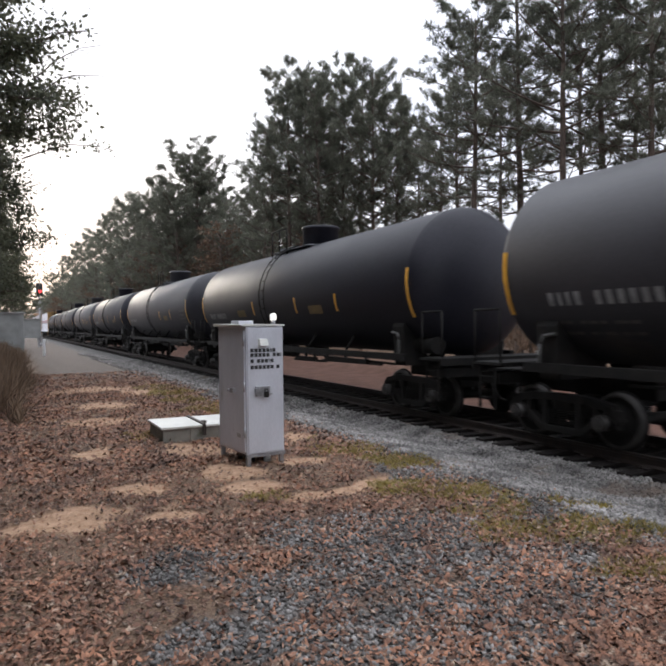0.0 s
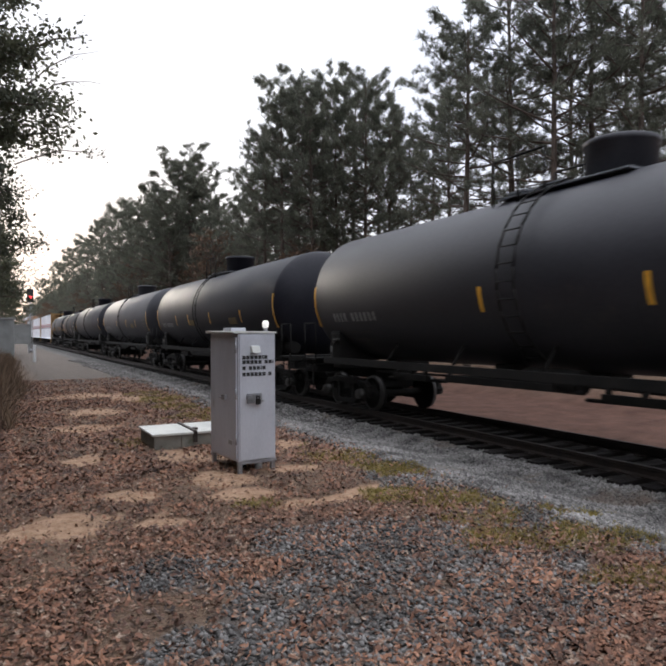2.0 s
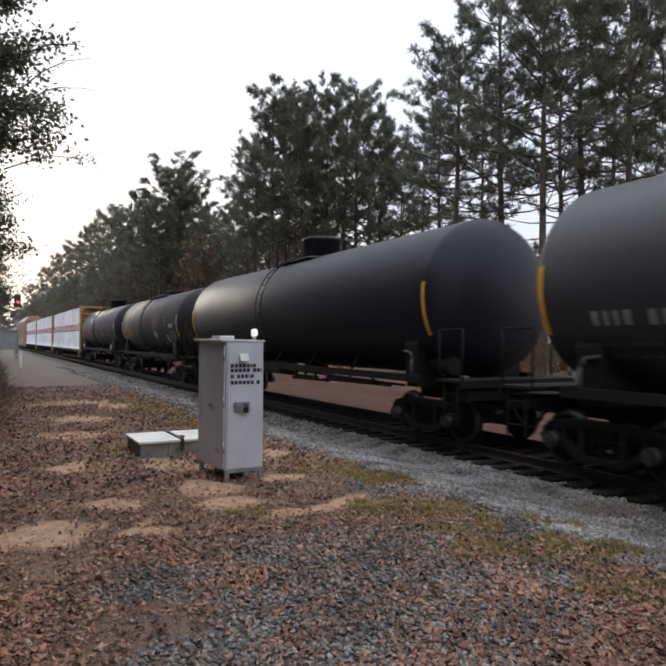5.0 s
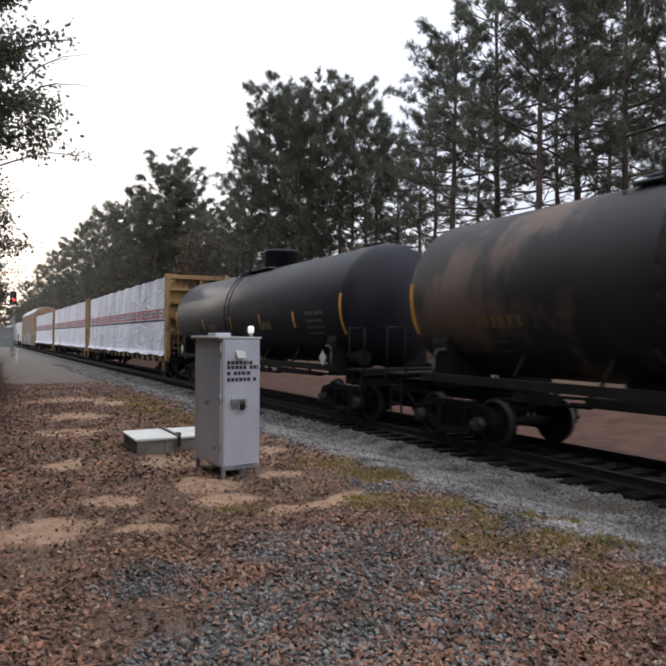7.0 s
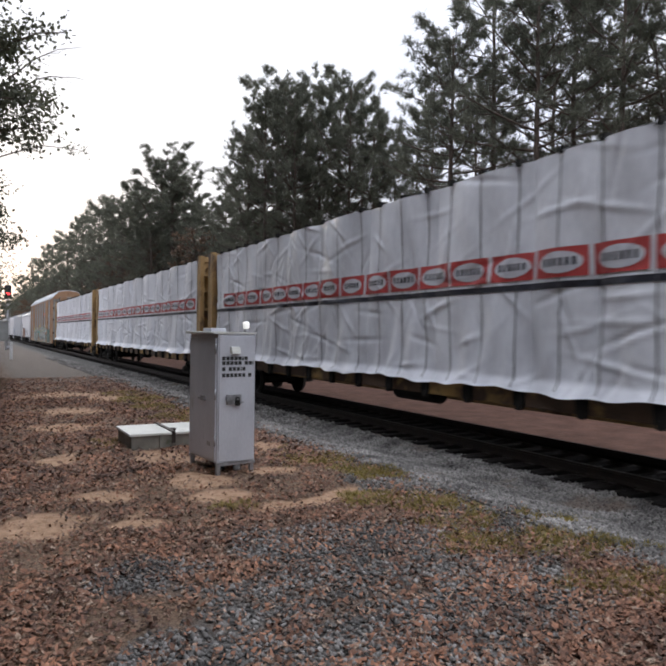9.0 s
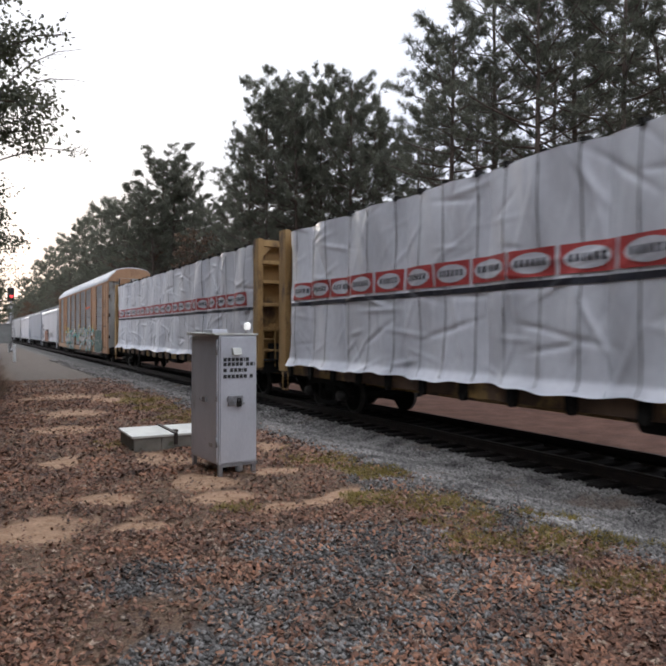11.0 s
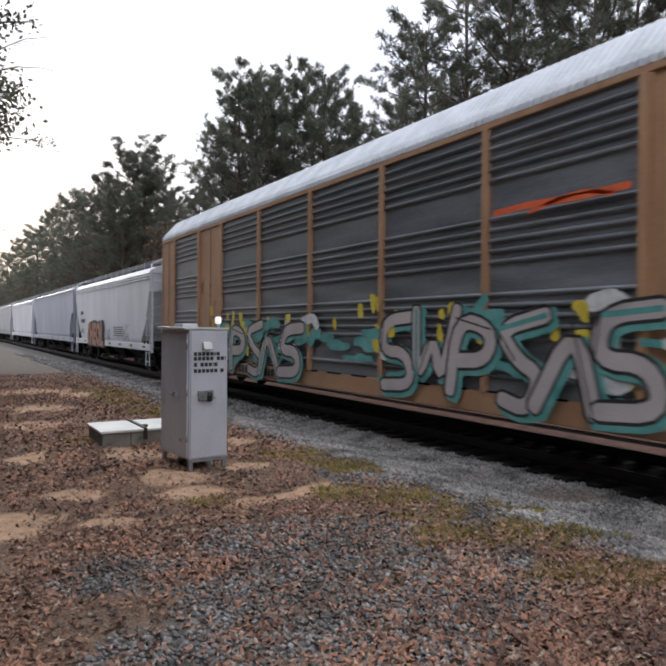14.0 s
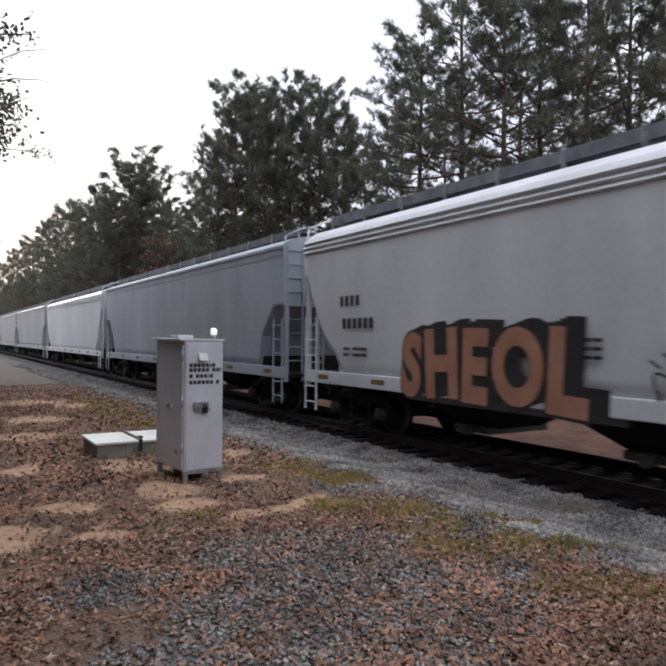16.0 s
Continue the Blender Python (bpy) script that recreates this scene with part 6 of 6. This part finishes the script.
for tree, _ in OPEN_PINES + FULL_PINES + FAR_PINES + RUSSET + SIDE_TREES + LEFT_SHADE_TREE:
    for o in list(tree.children_recursive) + [tree]:
        bpy.data.objects.remove(o)


def hanging_twigs():
    rng = np.random.default_rng(9)
    b = Bundle()
    cents = []
    for base, tip, n in (((0.6, 21.6, 6.7), (3.2, 21.4, 7.15), 7), ((0.9, 21.2, 8.9), (2.9, 21.0, 10.2), 5), ((1.0, 21.2, 8.6), (3.0, 21.0, 9.2), 5)):
        a, c = np.array(base), np.array(tip)
        tt = np.linspace(0, 1, 7)
        limb = a + (c - a) * tt[:, None] + np.column_stack([0 * tt, 0 * tt, 0.25 * np.sin(math.pi * tt)]) + rng.normal(0, 0.02, (7, 3))
        b.add(*tube_arrays(limb, 0.022 * (1 - 0.85 * tt) + 0.003, 4))
        for k in range(n):
            p = rng.uniform(0.25, 0.95)
            s0 = a + (c - a) * p + np.array([0, 0, 0.25 * math.sin(math.pi * p)])
            s1 = s0 + np.array([rng.uniform(0.2, 0.6), 0, rng.uniform(-0.2, 0.45)])
            b.add(*tube_arrays([s0, (s0 + s1) / 2 + rng.normal(0, 0.03, 3), s1], [0.008, 0.006, 0.003], 3))
            if base[2] < 7:
                cents.append(s0 + rng.normal(0, 0.10, (14, 3)))
    tree = thing("overhanging_branch", pose(0, 0, 0), "long thin branch with sparse leaves reaching over the track", "branch")
    part("branch", b.mesh("branch", BARK), BARK, tree)
    part("foliage", leaf_mesh("foliage", np.concatenate(cents), rng, 0.10, LEAVES), LEAVES, tree)


hanging_twigs()


# ---- loose ground cover ----
def scatter(n, x0, x1, y0, y1, keep, rng, power=1.0):
    x = rng.uniform(x0, x1, n)
    y = y0 + (y1 - y0) * rng.uniform(0, 1, n) ** power
    k = rng.uniform(0, 1, n) < keep(x, y)
    return x[k], y[k]


def in_view(x, y):
    a = np.degrees(np.arctan2(x, y))
    return (a > -1.5) & (a < 60)


def fallen_leaves():
    rng = np.random.default_rng(21)

    def keep(x, y):
        sand, turf, stone, clay = cover(x, y)
        return in_view(x, y) * np.clip(0.95 - 0.82 * sand - 0.42 * turf - 0.66 * stone, 0.02, 1) * (1 - smooth(4.2, 5.2, x)) * np.clip(0.68 + 0.8 * lumps(x, y, 1.9), 0.28, 1)
    x, y = scatter(360000, -0.5, 6.0, 1.9, 26, keep, rng, 2.6)
    n = len(x)
    a = rng.uniform(0, 2 * np.pi, n)
    ln, wd = rng.uniform(0.008, 0.030, n) * np.where(y > 8, 1.5, 1.0), rng.uniform(0.35, 0.7, n)
    tilt, roll = rng.normal(0, 0.45, n), rng.normal(0, 0.45, n)
    d = np.column_stack([np.cos(a), np.sin(a), np.sin(tilt)])
    s = np.column_stack([-np.sin(a), np.cos(a), np.sin(roll)])
    c = np.column_stack([x, y, ground_z(x, y) + 0.012 + np.abs(rng.normal(0, 0.008, n))])
    L, W = ln[:, None], (ln * wd)[:, None]
    curl = np.column_stack([0 * a, 0 * a, ln * rng.uniform(0.0, 0.35, n)])
    v = np.stack([c - d * L + curl, c - s * W, c + d * L + curl, c + s * W], 1).reshape(-1, 3)
    k = np.arange(n)[:, None] * 4
    f = np.concatenate([k + np.array([[0, 1, 2]]), k + np.array([[0, 2, 3]])])
    tagged(new("fallen_leaves", raw_mesh("fallen_leaves", v, f, DEAD_LEAF)), "dry brown and russet leaves strewn on the ground", "leaves", kind="stuff")


def stones():
    rng = np.random.default_rng(22)

    def keep(x, y):
        _, turf, stone, _ = cover(x, y)
        return in_view(x, y) * stone * (1 - 0.5 * turf) * np.where(x > 7.85, 0.35, 1.0)
    x1, y1 = scatter(115000, 0.5, 8.1, 1.8, 14, keep, rng, 1.5)
    x2, y2 = scatter(26000, 4.2, 8.0, 14, 45, keep, rng, 1.4)
    x3, y3 = scatter(60000, 4.3, 8.05, 3.0, 14, keep, rng, 1.3)
    x, y = np.concatenate([x1, x2, x3]), np.concatenate([y1, y2, y3])
    n = len(x)
    r = rng.uniform(0.008, 0.027, n) * np.where(y > 14, 1.9, np.where(x > 4.6, 1.45, 1.0))
    base = np.array([(1, 0, 0), (-1, 0, 0), (0, 1, 0), (0, -1, 0), (0, 0, 1), (0, 0, -1)], float)
    tri = np.array([(0, 2, 4), (2, 1, 4), (1, 3, 4), (3, 0, 4), (2, 0, 5), (1, 2, 5), (3, 1, 5), (0, 3, 5)])
    p = base[None] * rng.uniform(0.6, 1.3, (n, 6, 1)) + rng.normal(0, 0.18, (n, 6, 3))
    a = rng.uniform(0, 2 * np.pi, n)
    ca, sa = np.cos(a)[:, None], np.sin(a)[:, None]
    q = np.stack([p[..., 0] * ca - p[..., 1] * sa, p[..., 0] * sa + p[..., 1] * ca, p[..., 2] * 0.75], -1) * r[:, None, None]
    q += np.column_stack([x, y, ground_z(x, y) + r * 0.35])[:, None]
    f = (np.arange(n)[:, None, None] * 6 + tri[None]).reshape(-1, 3)
    tagged(new("ballast_stones", raw_mesh("ballast_stones", q.reshape(-1, 3), f, STONE)), "grey crushed ballast stones along the track", "gravel", kind="stuff")


def grass_and_brush():
    rng = np.random.default_rng(23)

    def keep(x, y):
        _, turf, _, _ = cover(x, y)
        return in_view(x, y) * turf * np.clip(0.75 + 1.1 * lumps(x, y, 4.5), 0.05, 1)
    x, y = scatter(80000, 0.5, 5.8, 2.0, 20, keep, rng, 1.2)
    c = np.column_stack([x, y, ground_z(x, y)])
    me = tuft_mesh("grass", c, np.tile([0, 0, 1.0], (len(x), 1)), rng, 5, 0.055, 0.006, GRASS, 0.55)
    tagged(new("grass", me), "short yellow-green winter grass in patches", "grass", kind="stuff")
    x = rng.uniform(-2.2, 1.15, 5200) - 0.5 * rng.uniform(0, 1, 5200)
    y = rng.uniform(13, 62, 5200)
    ok = x < 0.25 + 0.028 * (y - 13) + 0.45 * lumps(x * 0, y, 0.8)
    x, y = x[ok], y[ok]
    c = np.column_stack([x, y, ground_z(x, y) + rng.uniform(0, 0.45, len(x)) * (x < 0.2)])
    me = tuft_mesh("dry_brush", c, np.tile([0, 0, 1.0], (len(x), 1)), rng, 9, 0.62, 0.02, STRAW, 0.5)
    tagged(new("dry_brush", me), "tangle of dry brown brush at the edge of the wood", "brush", kind="stuff")
    x, y = rng.uniform(17.5, 34, 5000), rng.uniform(8, 120, 5000)
    c = np.column_stack([x, y, ground_z(x, y) + rng.uniform(0, 1.2, 5000)])
    me = tuft_mesh("undergrowth", c, np.tile([0, 0, 1.0], (5000, 1)), rng, 9, 0.9, 0.05, NEEDLES_DRY, 0.7)
    tagged(new("undergrowth", me), "brown undergrowth between the pines", "undergrowth", kind="stuff")


fallen_leaves()
stones()
grass_and_brush()


# ---- what moves ----
def motions():
    for ob, u in TRAIN:
        walk(ob, [(t, pose(TRACK_X, u - SPEED * t, RAIL_Z)) for t in (0, 4, 8, 12, 16)])
    turn = math.degrees(SPEED / WHEEL_R) / FPS
    for wheel, a in WHEELSETS:
        walk(wheel, [(k / FPS, pose(0, a, WHEEL_R, turn * k)) for k in range(16 * FPS + 1)])


motions()
